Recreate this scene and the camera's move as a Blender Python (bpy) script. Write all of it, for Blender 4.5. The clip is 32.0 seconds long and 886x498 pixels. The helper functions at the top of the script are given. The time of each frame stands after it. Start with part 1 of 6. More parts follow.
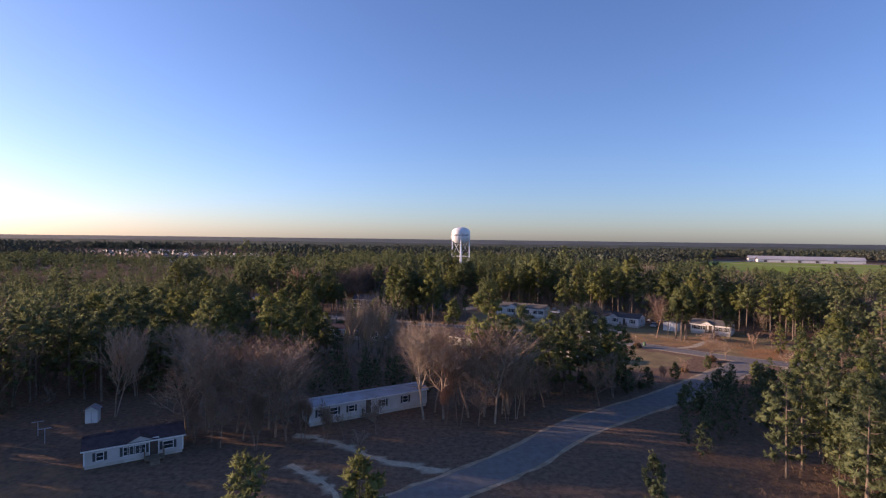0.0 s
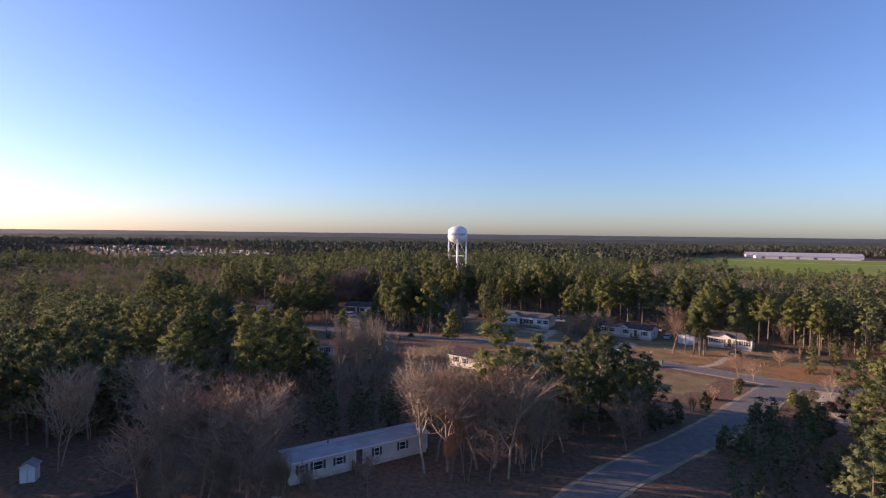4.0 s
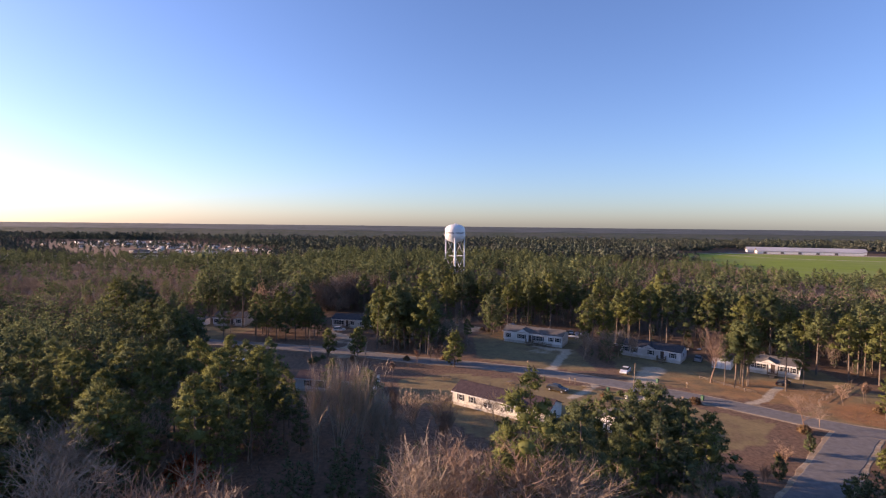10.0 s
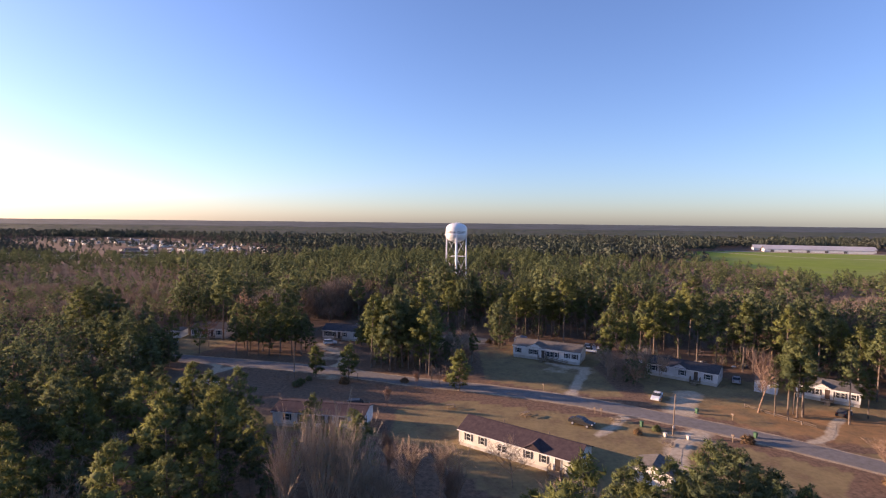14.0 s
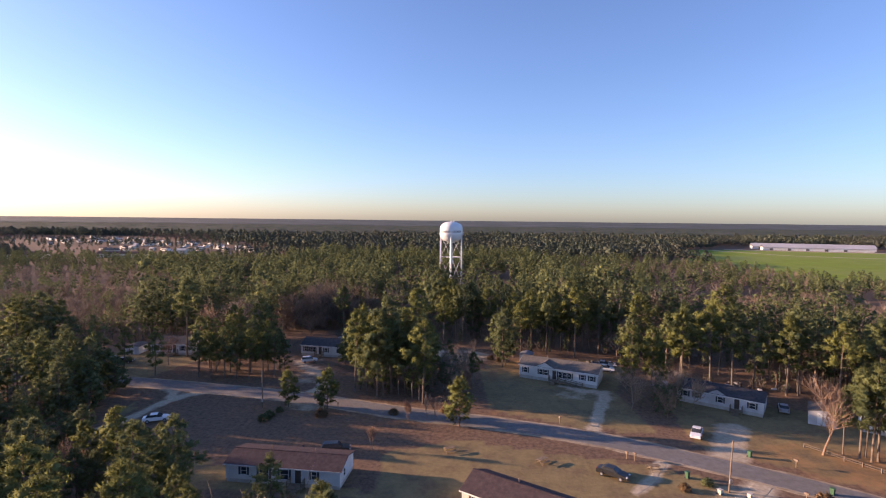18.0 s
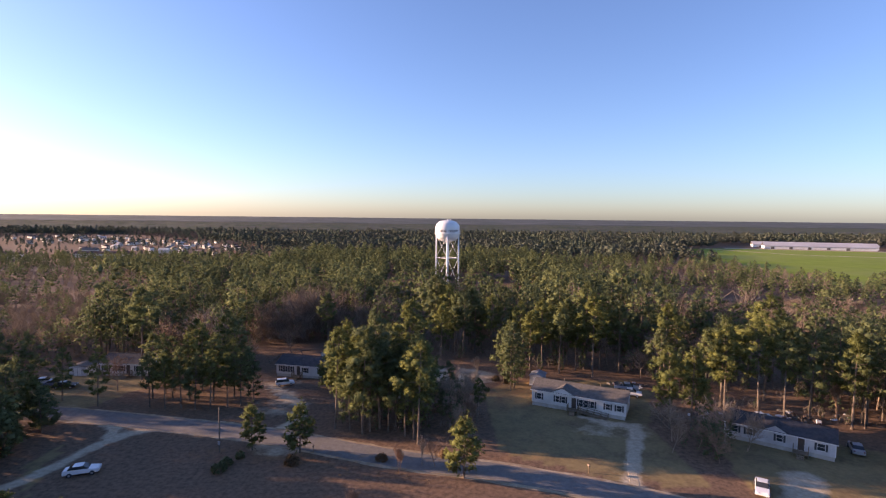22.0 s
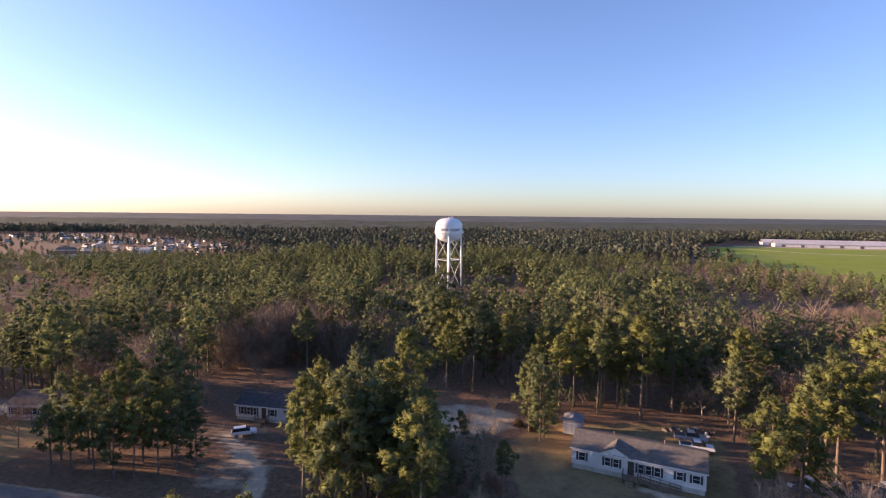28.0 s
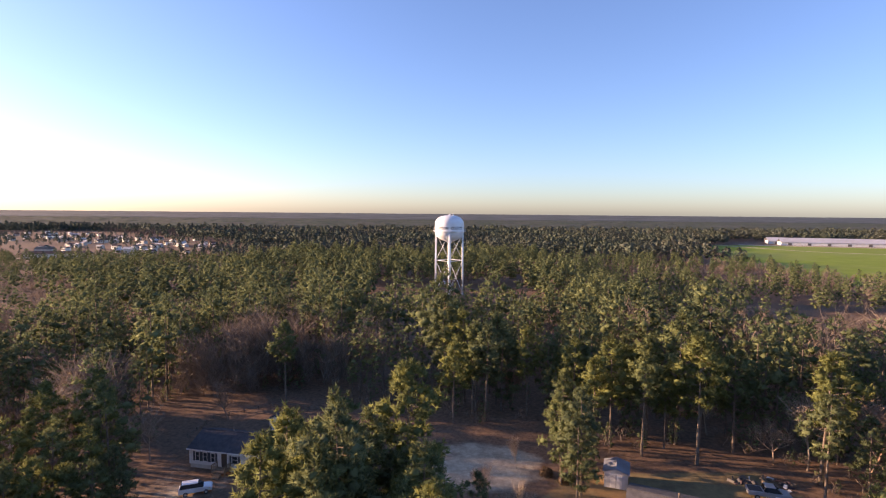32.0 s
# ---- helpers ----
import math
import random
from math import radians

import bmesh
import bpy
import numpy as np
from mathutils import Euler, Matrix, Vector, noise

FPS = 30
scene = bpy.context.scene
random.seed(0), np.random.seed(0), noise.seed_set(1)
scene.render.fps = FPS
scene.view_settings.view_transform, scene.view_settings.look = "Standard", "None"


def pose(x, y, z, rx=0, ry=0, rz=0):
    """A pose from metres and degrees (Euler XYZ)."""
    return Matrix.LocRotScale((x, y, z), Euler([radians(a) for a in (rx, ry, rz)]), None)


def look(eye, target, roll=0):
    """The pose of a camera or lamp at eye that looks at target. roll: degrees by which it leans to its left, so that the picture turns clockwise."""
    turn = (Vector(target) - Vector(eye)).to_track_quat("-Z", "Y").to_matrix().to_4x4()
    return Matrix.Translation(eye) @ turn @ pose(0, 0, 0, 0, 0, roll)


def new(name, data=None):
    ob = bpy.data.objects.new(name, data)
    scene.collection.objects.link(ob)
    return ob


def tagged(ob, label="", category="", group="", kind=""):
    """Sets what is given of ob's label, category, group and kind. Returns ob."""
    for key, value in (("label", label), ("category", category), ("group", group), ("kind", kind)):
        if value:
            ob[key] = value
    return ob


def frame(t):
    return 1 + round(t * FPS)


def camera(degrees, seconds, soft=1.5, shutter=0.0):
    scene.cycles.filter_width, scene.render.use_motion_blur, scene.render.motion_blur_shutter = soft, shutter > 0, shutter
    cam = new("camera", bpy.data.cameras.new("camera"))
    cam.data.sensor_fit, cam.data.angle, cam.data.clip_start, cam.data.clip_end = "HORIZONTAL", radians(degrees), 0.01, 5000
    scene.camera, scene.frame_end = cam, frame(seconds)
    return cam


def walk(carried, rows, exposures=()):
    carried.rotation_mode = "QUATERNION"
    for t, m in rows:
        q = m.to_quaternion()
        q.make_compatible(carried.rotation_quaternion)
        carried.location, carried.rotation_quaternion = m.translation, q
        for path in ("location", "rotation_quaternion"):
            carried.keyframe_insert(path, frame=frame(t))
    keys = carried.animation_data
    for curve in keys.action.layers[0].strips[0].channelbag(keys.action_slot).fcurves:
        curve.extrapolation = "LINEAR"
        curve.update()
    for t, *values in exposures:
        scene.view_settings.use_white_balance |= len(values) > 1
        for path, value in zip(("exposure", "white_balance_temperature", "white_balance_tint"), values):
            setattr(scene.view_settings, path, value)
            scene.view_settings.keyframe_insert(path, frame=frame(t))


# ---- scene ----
cam = camera(81.8, 32.0, soft=1.2)
PATH = [
    (0, (-0.09, 0.00, 28.28), (-1.82, 49.97, 27.34), 0.70),
    (1, (-0.56, 3.30, 29.19), (-2.31, 53.25, 28.11), 0.69),
    (2, (-1.01, 6.37, 30.13), (-2.59, 56.33, 28.89), 0.68),
    (3, (-1.44, 9.35, 31.06), (-2.82, 59.31, 29.68), 0.67),
    (5.5, (-2.44, 16.88, 33.28), (-3.34, 66.84, 31.54), 0.65),
    (6, (-2.62, 18.46, 33.69), (-3.50, 68.42, 31.88), 0.64),
    (7, (-2.98, 21.75, 34.46), (-3.88, 71.71, 32.51), 0.64),
    (8, (-3.32, 25.23, 35.16), (-4.09, 75.18, 33.09), 0.63),
    (8.5, (-3.49, 27.04, 35.48), (-4.12, 76.99, 33.35), 0.63),
    (9, (-3.65, 28.91, 35.79), (-4.25, 78.86, 33.60), 0.63),
    (10, (-3.95, 32.79, 36.34), (-4.54, 82.74, 34.04), 0.63),
    (10.5, (-4.10, 34.81, 36.59), (-4.77, 84.75, 34.24), 0.63),
    (11, (-4.25, 36.88, 36.83), (-5.08, 86.82, 34.43), 0.62),
    (11.5, (-4.39, 39.00, 37.04), (-5.31, 88.93, 34.59), 0.62),
    (12, (-4.53, 41.17, 37.24), (-5.42, 91.10, 34.75), 0.62),
    (12.5, (-4.66, 43.38, 37.42), (-5.50, 93.31, 34.89), 0.62),
    (13, (-4.80, 45.63, 37.58), (-5.45, 95.56, 35.01), 0.62),
    (14, (-5.05, 50.24, 37.87), (-5.57, 100.17, 35.22), 0.62),
    (14.5, (-5.18, 52.60, 37.99), (-5.61, 102.53, 35.31), 0.62),
    (16.5, (-5.65, 62.27, 38.37), (-5.87, 112.19, 35.56), 0.62),
    (17, (-5.76, 64.73, 38.44), (-5.94, 114.64, 35.60), 0.62),
    (17.5, (-5.87, 67.19, 38.50), (-5.88, 117.11, 35.63), 0.62),
    (18, (-5.98, 69.66, 38.55), (-5.79, 119.58, 35.66), 0.62),
    (18.5, (-6.09, 72.14, 38.60), (-5.76, 122.05, 35.68), 0.62),
    (19, (-6.20, 74.61, 38.65), (-5.80, 124.52, 35.70), 0.62),
    (20, (-6.41, 79.53, 38.72), (-5.83, 129.44, 35.72), 0.61),
    (21, (-6.62, 84.42, 38.78), (-5.91, 134.32, 35.74), 0.61),
    (22, (-6.84, 89.24, 38.84), (-6.07, 139.13, 35.74), 0.61),
    (22.5, (-6.94, 91.62, 38.86), (-6.19, 141.52, 35.75), 0.61),
    (23, (-7.05, 93.99, 38.89), (-6.34, 143.88, 35.75), 0.61),
    (24, (-7.27, 98.66, 38.93), (-6.55, 148.56, 35.74), 0.60),
    (25, (-7.50, 103.28, 38.97), (-6.75, 153.16, 35.74), 0.60),
    (25.5, (-7.62, 105.56, 38.99), (-6.83, 155.45, 35.73), 0.59),
    (27.5, (-8.11, 114.66, 39.01), (-7.12, 164.54, 35.66), 0.58),
    (28, (-8.24, 116.95, 39.00), (-7.21, 166.83, 35.62), 0.57),
    (29, (-8.52, 121.61, 38.95), (-7.41, 171.48, 35.52), 0.56),
    (30, (-8.82, 126.42, 38.84), (-7.62, 176.28, 35.37), 0.55),
    (31, (-9.14, 131.47, 38.64), (-7.85, 181.33, 35.14), 0.54),
    (32, (-9.48, 136.89, 38.35), (-8.11, 186.75, 34.81), 0.53),
]
walk(cam, [(t, look(eye, target, roll)) for t, eye, target, roll in PATH],
     exposures=[(0.0, 1.19, 7550, 37), (6.0, 1.32, 7750, 37), (13.0, 1.52, 8050, 37), (19.0, 1.62, 8250, 37), (25.0, 1.70, 8450, 37), (32.0, 1.79, 8600, 37)])

# ---- sky and sun: a low evening sun, off to the west ----
SUN_AZ, SUN_EL = radians(-79.0), radians(10.2)   # azimuth from +y towards +x
world = bpy.data.worlds.new("evening_sky")
scene.world = world
world.use_nodes = True
wn = world.node_tree
wn.nodes.clear()
sky = wn.nodes.new("ShaderNodeTexSky")
sky.sky_type = "NISHITA"
sky.sun_disc = False
sky.sun_elevation = SUN_EL
sky.sun_rotation = SUN_AZ
sky.altitude = 50
sky.air_density = 0.95
sky.dust_density = 0.7
sky.ozone_density = 5.5
bg = wn.nodes.new("ShaderNodeBackground")
bg.inputs["Strength"].default_value = 0.118
wo = wn.nodes.new("ShaderNodeOutputWorld")
wn.links.new(sky.outputs[0], bg.inputs["Color"])
wn.links.new(bg.outputs[0], wo.inputs["Surface"])

sun_dir = Vector((math.sin(SUN_AZ) * math.cos(SUN_EL), math.cos(SUN_AZ) * math.cos(SUN_EL), math.sin(SUN_EL)))
sun_data = bpy.data.lights.new("sun", "SUN")
sun_data.energy = 3.9
sun_data.angle = radians(0.6)
sun_data.color = (1.0, 0.84, 0.63)
sun = new("sun", sun_data)
sun.matrix_world = look(sun_dir * 600, (0, 0, 0))


# ---- materials ----
def mat(name, col, col2=None, scale=1.0, rough=0.8, metal=0.0, bump=0.0, bump_scale=None, by="noise", through_light=0.0, detail=5.0, contrast=(0.35, 0.65), stain=None, gloss=None):
    """A surface of two colours mixed by noise, by piece or by object, with an optional second, coarser stain."""
    m = bpy.data.materials.new(name)
    m.use_nodes = True
    nt = m.node_tree
    N, L = nt.nodes, nt.links
    p = N["Principled BSDF"]
    p.inputs["Roughness"].default_value = rough
    p.inputs["Specular IOR Level"].default_value = 0.08 if by == "island" else gloss if gloss is not None else 0.12 if rough >= 0.85 else 0.5
    p.inputs["Metallic"].default_value = metal
    co = N.new("ShaderNodeNewGeometry")
    colour = None
    if col2 is None:
        col2 = tuple(c * 0.8 for c in col)
    if by == "noise":
        nz = N.new("ShaderNodeTexNoise")
        nz.inputs["Scale"].default_value = scale
        nz.inputs["Detail"].default_value = detail
        nz.inputs["Roughness"].default_value = 0.65
        L.new(co.outputs["Position"], nz.inputs["Vector"])
        fac = nz.outputs["Fac"]
    elif by == "island":
        fac = co.outputs["Random Per Island"]
    else:
        fac = N.new("ShaderNodeObjectInfo").outputs["Random"]
    rmp = N.new("ShaderNodeValToRGB")
    lo, hi = contrast if by == "noise" else (0.0, 1.0)
    rmp.color_ramp.elements[0].position, rmp.color_ramp.elements[1].position = lo, hi
    rmp.color_ramp.elements[0].color, rmp.color_ramp.elements[1].color = (*col, 1), (*col2, 1)
    L.new(fac, rmp.inputs["Fac"])
    colour = rmp.outputs["Color"]
    if stain:
        st_col, st_scale, st_amount = stain
        n2 = N.new("ShaderNodeTexNoise")
        n2.inputs["Scale"].default_value = st_scale
        n2.inputs["Detail"].default_value = 4
        L.new(co.outputs["Position"], n2.inputs["Vector"])
        r2 = N.new("ShaderNodeMapRange")
        r2.inputs["From Min"].default_value, r2.inputs["From Max"].default_value = 0.42, 0.66
        r2.inputs["To Max"].default_value = st_amount
        L.new(n2.outputs["Fac"], r2.inputs["Value"])
        mx = N.new("ShaderNodeMix")
        mx.data_type = "RGBA"
        L.new(r2.outputs["Result"], mx.inputs["Factor"])
        L.new(colour, mx.inputs["A"])
        mx.inputs["B"].default_value = (*st_col, 1)
        colour = mx.outputs["Result"]
    L.new(colour, p.inputs["Base Color"])
    if bump:
        nb = N.new("ShaderNodeTexNoise")
        nb.inputs["Scale"].default_value = bump_scale or scale * 4
        nb.inputs["Detail"].default_value = 4
        L.new(co.outputs["Position"], nb.inputs["Vector"])
        bm_ = N.new("ShaderNodeBump")
        bm_.inputs["Strength"].default_value = bump
        bm_.inputs["Distance"].default_value = 0.15
        L.new(nb.outputs["Fac"], bm_.inputs["Height"])
        L.new(bm_.outputs["Normal"], p.inputs["Normal"])
    if through_light:
        tr = N.new("ShaderNodeBsdfTranslucent")
        L.new(colour, tr.inputs["Color"])
        ms = N.new("ShaderNodeMixShader")
        ms.inputs[0].default_value = through_light
        L.new(p.outputs[0], ms.inputs[1])
        L.new(tr.outputs[0], ms.inputs[2])
        L.new(ms.outputs[0], N["Material Output"].inputs["Surface"])
    return m


def ground_mat():
    """Pine straw, dry lawn, red clay and pale sand, by the cover that the sheet carries."""
    m = bpy.data.materials.new("ground_cover")
    m.use_nodes = True
    nt = m.node_tree
    N, L = nt.nodes, nt.links
    p = N["Principled BSDF"]
    p.inputs["Roughness"].default_value = 0.95
    p.inputs["Specular IOR Level"].default_value = 0.15
    geo = N.new("ShaderNodeNewGeometry")
    att = N.new("ShaderNodeAttribute")
    att.attribute_name = "cover"
    sep = N.new("ShaderNodeSeparateColor")
    L.new(att.outputs["Color"], sep.inputs[0])

    def noise_of(scale, detail=6):
        n = N.new("ShaderNodeTexNoise")
        n.inputs["Scale"].default_value = scale
        n.inputs["Detail"].default_value = detail
        n.inputs["Roughness"].default_value = 0.68
        L.new(geo.outputs["Position"], n.inputs["Vector"])
        return n.outputs["Fac"]

    def ramp(fac, a, b, lo=0.36, hi=0.64):
        r = N.new("ShaderNodeValToRGB")
        r.color_ramp.elements[0].position, r.color_ramp.elements[1].position = lo, hi
        r.color_ramp.elements[0].color, r.color_ramp.elements[1].color = (*a, 1), (*b, 1)
        L.new(fac, r.inputs["Fac"])
        return r.outputs["Color"]

    def mixed(fac, a, b):
        x = N.new("ShaderNodeMix")
        x.data_type = "RGBA"
        L.new(fac, x.inputs["Factor"])
        L.new(a, x.inputs["A"])
        L.new(b, x.inputs["B"])
        return x.outputs["Result"]

    def edge(chan, n):
        """Cover with a ragged rim."""
        a = N.new("ShaderNodeMath")
        a.operation = "MULTIPLY_ADD"
        L.new(n, a.inputs[0])
        a.inputs[1].default_value = 0.9
        L.new(chan, a.inputs[2])
        r = N.new("ShaderNodeMapRange")
        r.inputs["From Min"].default_value, r.inputs["From Max"].default_value = 0.8, 1.1
        L.new(a.outputs[0], r.inputs["Value"])
        return r.outputs["Result"]

    fine, mid, coarse = noise_of(1.3), noise_of(0.22), noise_of(0.05, 4)
    straw = mixed(mid, ramp(fine, (0.13, 0.075, 0.05), (0.27, 0.15, 0.095)), ramp(fine, (0.09, 0.065, 0.046), (0.19, 0.13, 0.09)))
    lawn = mixed(coarse, ramp(fine, (0.205, 0.15, 0.068), (0.31, 0.228, 0.110)), ramp(mid, (0.15, 0.118, 0.064), (0.25, 0.182, 0.098)))
    clay = ramp(mid, (0.30, 0.12, 0.05), (0.36, 0.19, 0.09))
    sand = ramp(fine, (0.38, 0.30, 0.21), (0.52, 0.425, 0.31))
    colour = mixed(edge(sep.outputs[0], mid), straw, lawn)
    colour = mixed(edge(sep.outputs[1], mid), colour, clay)
    colour = mixed(edge(sep.outputs[2], mid), colour, sand)
    L.new(colour, p.inputs["Base Color"])
    b = N.new("ShaderNodeBump")
    b.inputs["Strength"].default_value = 0.6
    b.inputs["Distance"].default_value = 0.10
    L.new(fine, b.inputs["Height"])
    L.new(b.outputs["Normal"], p.inputs["Normal"])
    return m


M_ground = ground_mat()
M_asphalt = mat("old_asphalt", (0.150, 0.140, 0.134), (0.215, 0.200, 0.188), 0.9, 0.9, bump=0.2, stain=((0.18, 0.16, 0.13), 0.25, 0.35))
M_gravel = mat("sandy_gravel", (0.38, 0.30, 0.21), (0.52, 0.425, 0.31), 1.3, 0.95, bump=0.3, detail=6.0, contrast=(0.36, 0.64))
M_shoulder = mat("sandy_shoulder", (0.29, 0.21, 0.14), (0.45, 0.36, 0.26), 0.8, 0.95, bump=0.3, stain=((0.22, 0.15, 0.09), 0.3, 0.6))
M_siding = mat("white_vinyl_siding", (0.76, 0.75, 0.72), (0.66, 0.65, 0.61), 0.6, 0.6, stain=((0.5, 0.47, 0.42), 0.5, 0.35))
# white siding of houses h and i: shade darkens its base colour, stains on top
M_siding_shaded = mat("shaded_white_siding", (0.60, 0.58, 0.57), (0.50, 0.48, 0.46), 0.6, 0.65, stain=((0.40, 0.36, 0.32), 0.5, 0.5))
M_siding_cream = mat("cream_vinyl_siding", (0.76, 0.73, 0.65), (0.66, 0.62, 0.54), 0.6, 0.6, stain=((0.48, 0.42, 0.34), 0.5, 0.35))
M_siding_grey = mat("grey_metal_siding", (0.66, 0.66, 0.66), (0.56, 0.56, 0.56), 0.6, 0.55, stain=((0.38, 0.36, 0.33), 0.5, 0.4))
M_skirt = mat("pale_skirting", (0.60, 0.58, 0.53), (0.46, 0.43, 0.38), 0.8, 0.7, stain=((0.32, 0.25, 0.18), 0.6, 0.5))
M_roof_grey = mat("grey_shingles", (0.105, 0.096, 0.088), (0.165, 0.150, 0.136), 1.4, 0.9, bump=0.3)
M_roof_brown = mat("brown_shingles", (0.056, 0.040, 0.044), (0.086, 0.062, 0.064), 1.4, 0.9, bump=0.3)
M_roof_dark = mat("dark_shingles", (0.05, 0.05, 0.055), (0.085, 0.082, 0.085), 1.4, 0.9, bump=0.3)
M_roof_metal = mat("grey_metal_roof", (0.36, 0.38, 0.42), (0.27, 0.28, 0.31), 0.5, 0.45, metal=0.3, stain=((0.22, 0.19, 0.17), 0.4, 0.4))
M_trim = mat("white_trim", (0.80, 0.80, 0.78), (0.70, 0.69, 0.66), 1.0, 0.5)
M_shutter = mat("dark_shutter", (0.035, 0.04, 0.045), (0.06, 0.06, 0.065), 2.0, 0.6)
M_glass = mat("window_glass", (0.03, 0.035, 0.04), (0.05, 0.055, 0.06), 0.5, 0.06)
M_door = mat("dark_door", (0.07, 0.045, 0.035), (0.10, 0.07, 0.055), 1.5, 0.5)
M_wood = mat("weathered_wood", (0.17, 0.125, 0.085), (0.27, 0.205, 0.145), 2.5, 0.85)
M_pole = mat("creosoted_pole", (0.16, 0.12, 0.09), (0.24, 0.19, 0.15), 1.5, 0.9)
M_tank = mat("white_tank_paint", (0.80, 0.81, 0.82), (0.74, 0.75, 0.76), 0.12, 0.35, stain=((0.62, 0.60, 0.57), 0.09, 0.3))
M_letter = mat("black_lettering", (0.02, 0.022, 0.03), (0.03, 0.03, 0.04), 1.0, 0.5)
M_steel = mat("galvanised_steel", (0.52, 0.53, 0.55), (0.42, 0.43, 0.45), 0.8, 0.4, metal=0.6)
M_bark = mat("pine_bark", (0.125, 0.095, 0.075), (0.215, 0.170, 0.135), 1.6, 0.95, bump=0.5)
M_bark_grey = mat("grey_bark", (0.25, 0.18, 0.13), (0.39, 0.29, 0.215), 1.3, 0.95)
M_bark_pale = mat("pale_bark", (0.24, 0.19, 0.145), (0.36, 0.285, 0.22), 1.3, 0.95)
M_bark_red = mat("reddish_twigs", (0.215, 0.14, 0.10), (0.33, 0.225, 0.165), 1.3, 0.95)
M_needle = mat("pine_needles", (0.108, 0.132, 0.060), (0.222, 0.246, 0.104), by="island", stain=((0.104, 0.134, 0.066), 0.13, 0.7), rough=0.75, through_light=0.42)
M_needle_dark = mat("dark_pine_needles", (0.096, 0.122, 0.064), (0.192, 0.218, 0.106), by="island", stain=((0.090, 0.118, 0.064), 0.13, 0.7), rough=0.75, through_light=0.42)
M_needle_gold = mat("golden_pine_needles", (0.122, 0.140, 0.050), (0.245, 0.258, 0.090), by="island", stain=((0.100, 0.124, 0.056), 0.13, 0.7), rough=0.75, through_light=0.42)
M_brown_leaf = mat("dry_oak_leaves", (0.14, 0.088, 0.052), (0.25, 0.165, 0.095), by="island", rough=0.85, through_light=0.25)
M_red_leaf = mat("red_dry_leaves", (0.22, 0.05, 0.02), (0.40, 0.11, 0.045), by="island", rough=0.85, through_light=0.3)
M_wood_mid = mat("pinewood_canopy", (0.106, 0.132, 0.064), (0.214, 0.238, 0.108), by="island", stain=((0.082, 0.108, 0.058), 0.12, 0.85), rough=0.8, through_light=0.42)
M_bare_mid = mat("bare_hardwood_canopy", (0.135, 0.105, 0.085), (0.27, 0.21, 0.165), by="island", rough=0.9, through_light=0.2)
# distance haze is mixed into this green, duller and bluer than the mid woods
M_wood_far_hazed = mat("hazed_far_pinewood", (0.058, 0.077, 0.057), (0.096, 0.116, 0.080), by="island", stain=((0.086, 0.084, 0.074), 0.012, 0.6), rough=0.9)
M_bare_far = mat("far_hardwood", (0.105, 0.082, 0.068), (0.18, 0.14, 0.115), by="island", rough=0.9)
M_field = mat("green_winter_crop", (0.15, 0.215, 0.022), (0.205, 0.27, 0.035), 0.06, 0.9, stain=((0.21, 0.24, 0.07), 0.012, 0.7), bump=0.3, bump_scale=1.0)
M_farroof = mat("long_shed_roof", (0.56, 0.53, 0.52), (0.47, 0.44, 0.43), 0.05, 0.45, metal=0.2)


# ---- building helpers ----
def part(name, bm, material, parent, label="", smooth=False):
    """One mesh object under a thing or a part; bm is a bmesh or a mesh."""
    me = bm
    if isinstance(bm, bmesh.types.BMesh):
        me = bpy.data.meshes.new(name)
        bm.to_mesh(me)
        bm.free()
        if smooth:
            me.polygons.foreach_set("use_smooth", [True] * len(me.polygons))
    if material and not me.materials:
        me.materials.append(material)
    ob = new(name, me)
    ob.parent = parent
    if label:
        tagged(ob, label)
    return ob


def thing(name, m, label, category, group="", kind=""):
    ob = new(name)
    ob.empty_display_size = 0.5
    ob.matrix_world = m
    return tagged(ob, label, category, group, kind)


def structure(name, me, label, category):
    return tagged(new(name, me), label, category, kind="structure")


def box(bm, x0, x1, y0, y1, z0, z1, bevel=0.0):
    g = bmesh.ops.create_cube(bm, size=1.0)
    for v in g["verts"]:
        v.co = Vector(((x0 + x1) / 2 + v.co.x * (x1 - x0), (y0 + y1) / 2 + v.co.y * (y1 - y0), (z0 + z1) / 2 + v.co.z * (z1 - z0)))
    if bevel:
        es = list({e for v in g["verts"] for e in v.link_edges})
        bmesh.ops.bevel(bm, geom=es, offset=bevel, segments=1, affect="EDGES")
    return bm


def boxed(*a, bevel=0.0):
    return box(bmesh.new(), *a, bevel=bevel)


def tube(bm, a, b, r0, r1, sides=6, cap=True):
    a, b = Vector(a), Vector(b)
    d = (b - a).normalized()
    u = d.orthogonal().normalized()
    w = d.cross(u)
    ra = [bm.verts.new(a + (u * math.cos(k * 2 * math.pi / sides) + w * math.sin(k * 2 * math.pi / sides)) * r0) for k in range(sides)]
    rb = [bm.verts.new(b + (u * math.cos(k * 2 * math.pi / sides) + w * math.sin(k * 2 * math.pi / sides)) * r1) for k in range(sides)]
    for k in range(sides):
        bm.faces.new((ra[k], ra[(k + 1) % sides], rb[(k + 1) % sides], rb[k]))
    if cap:
        bm.faces.new(ra[::-1])
        bm.faces.new(rb)
    return bm


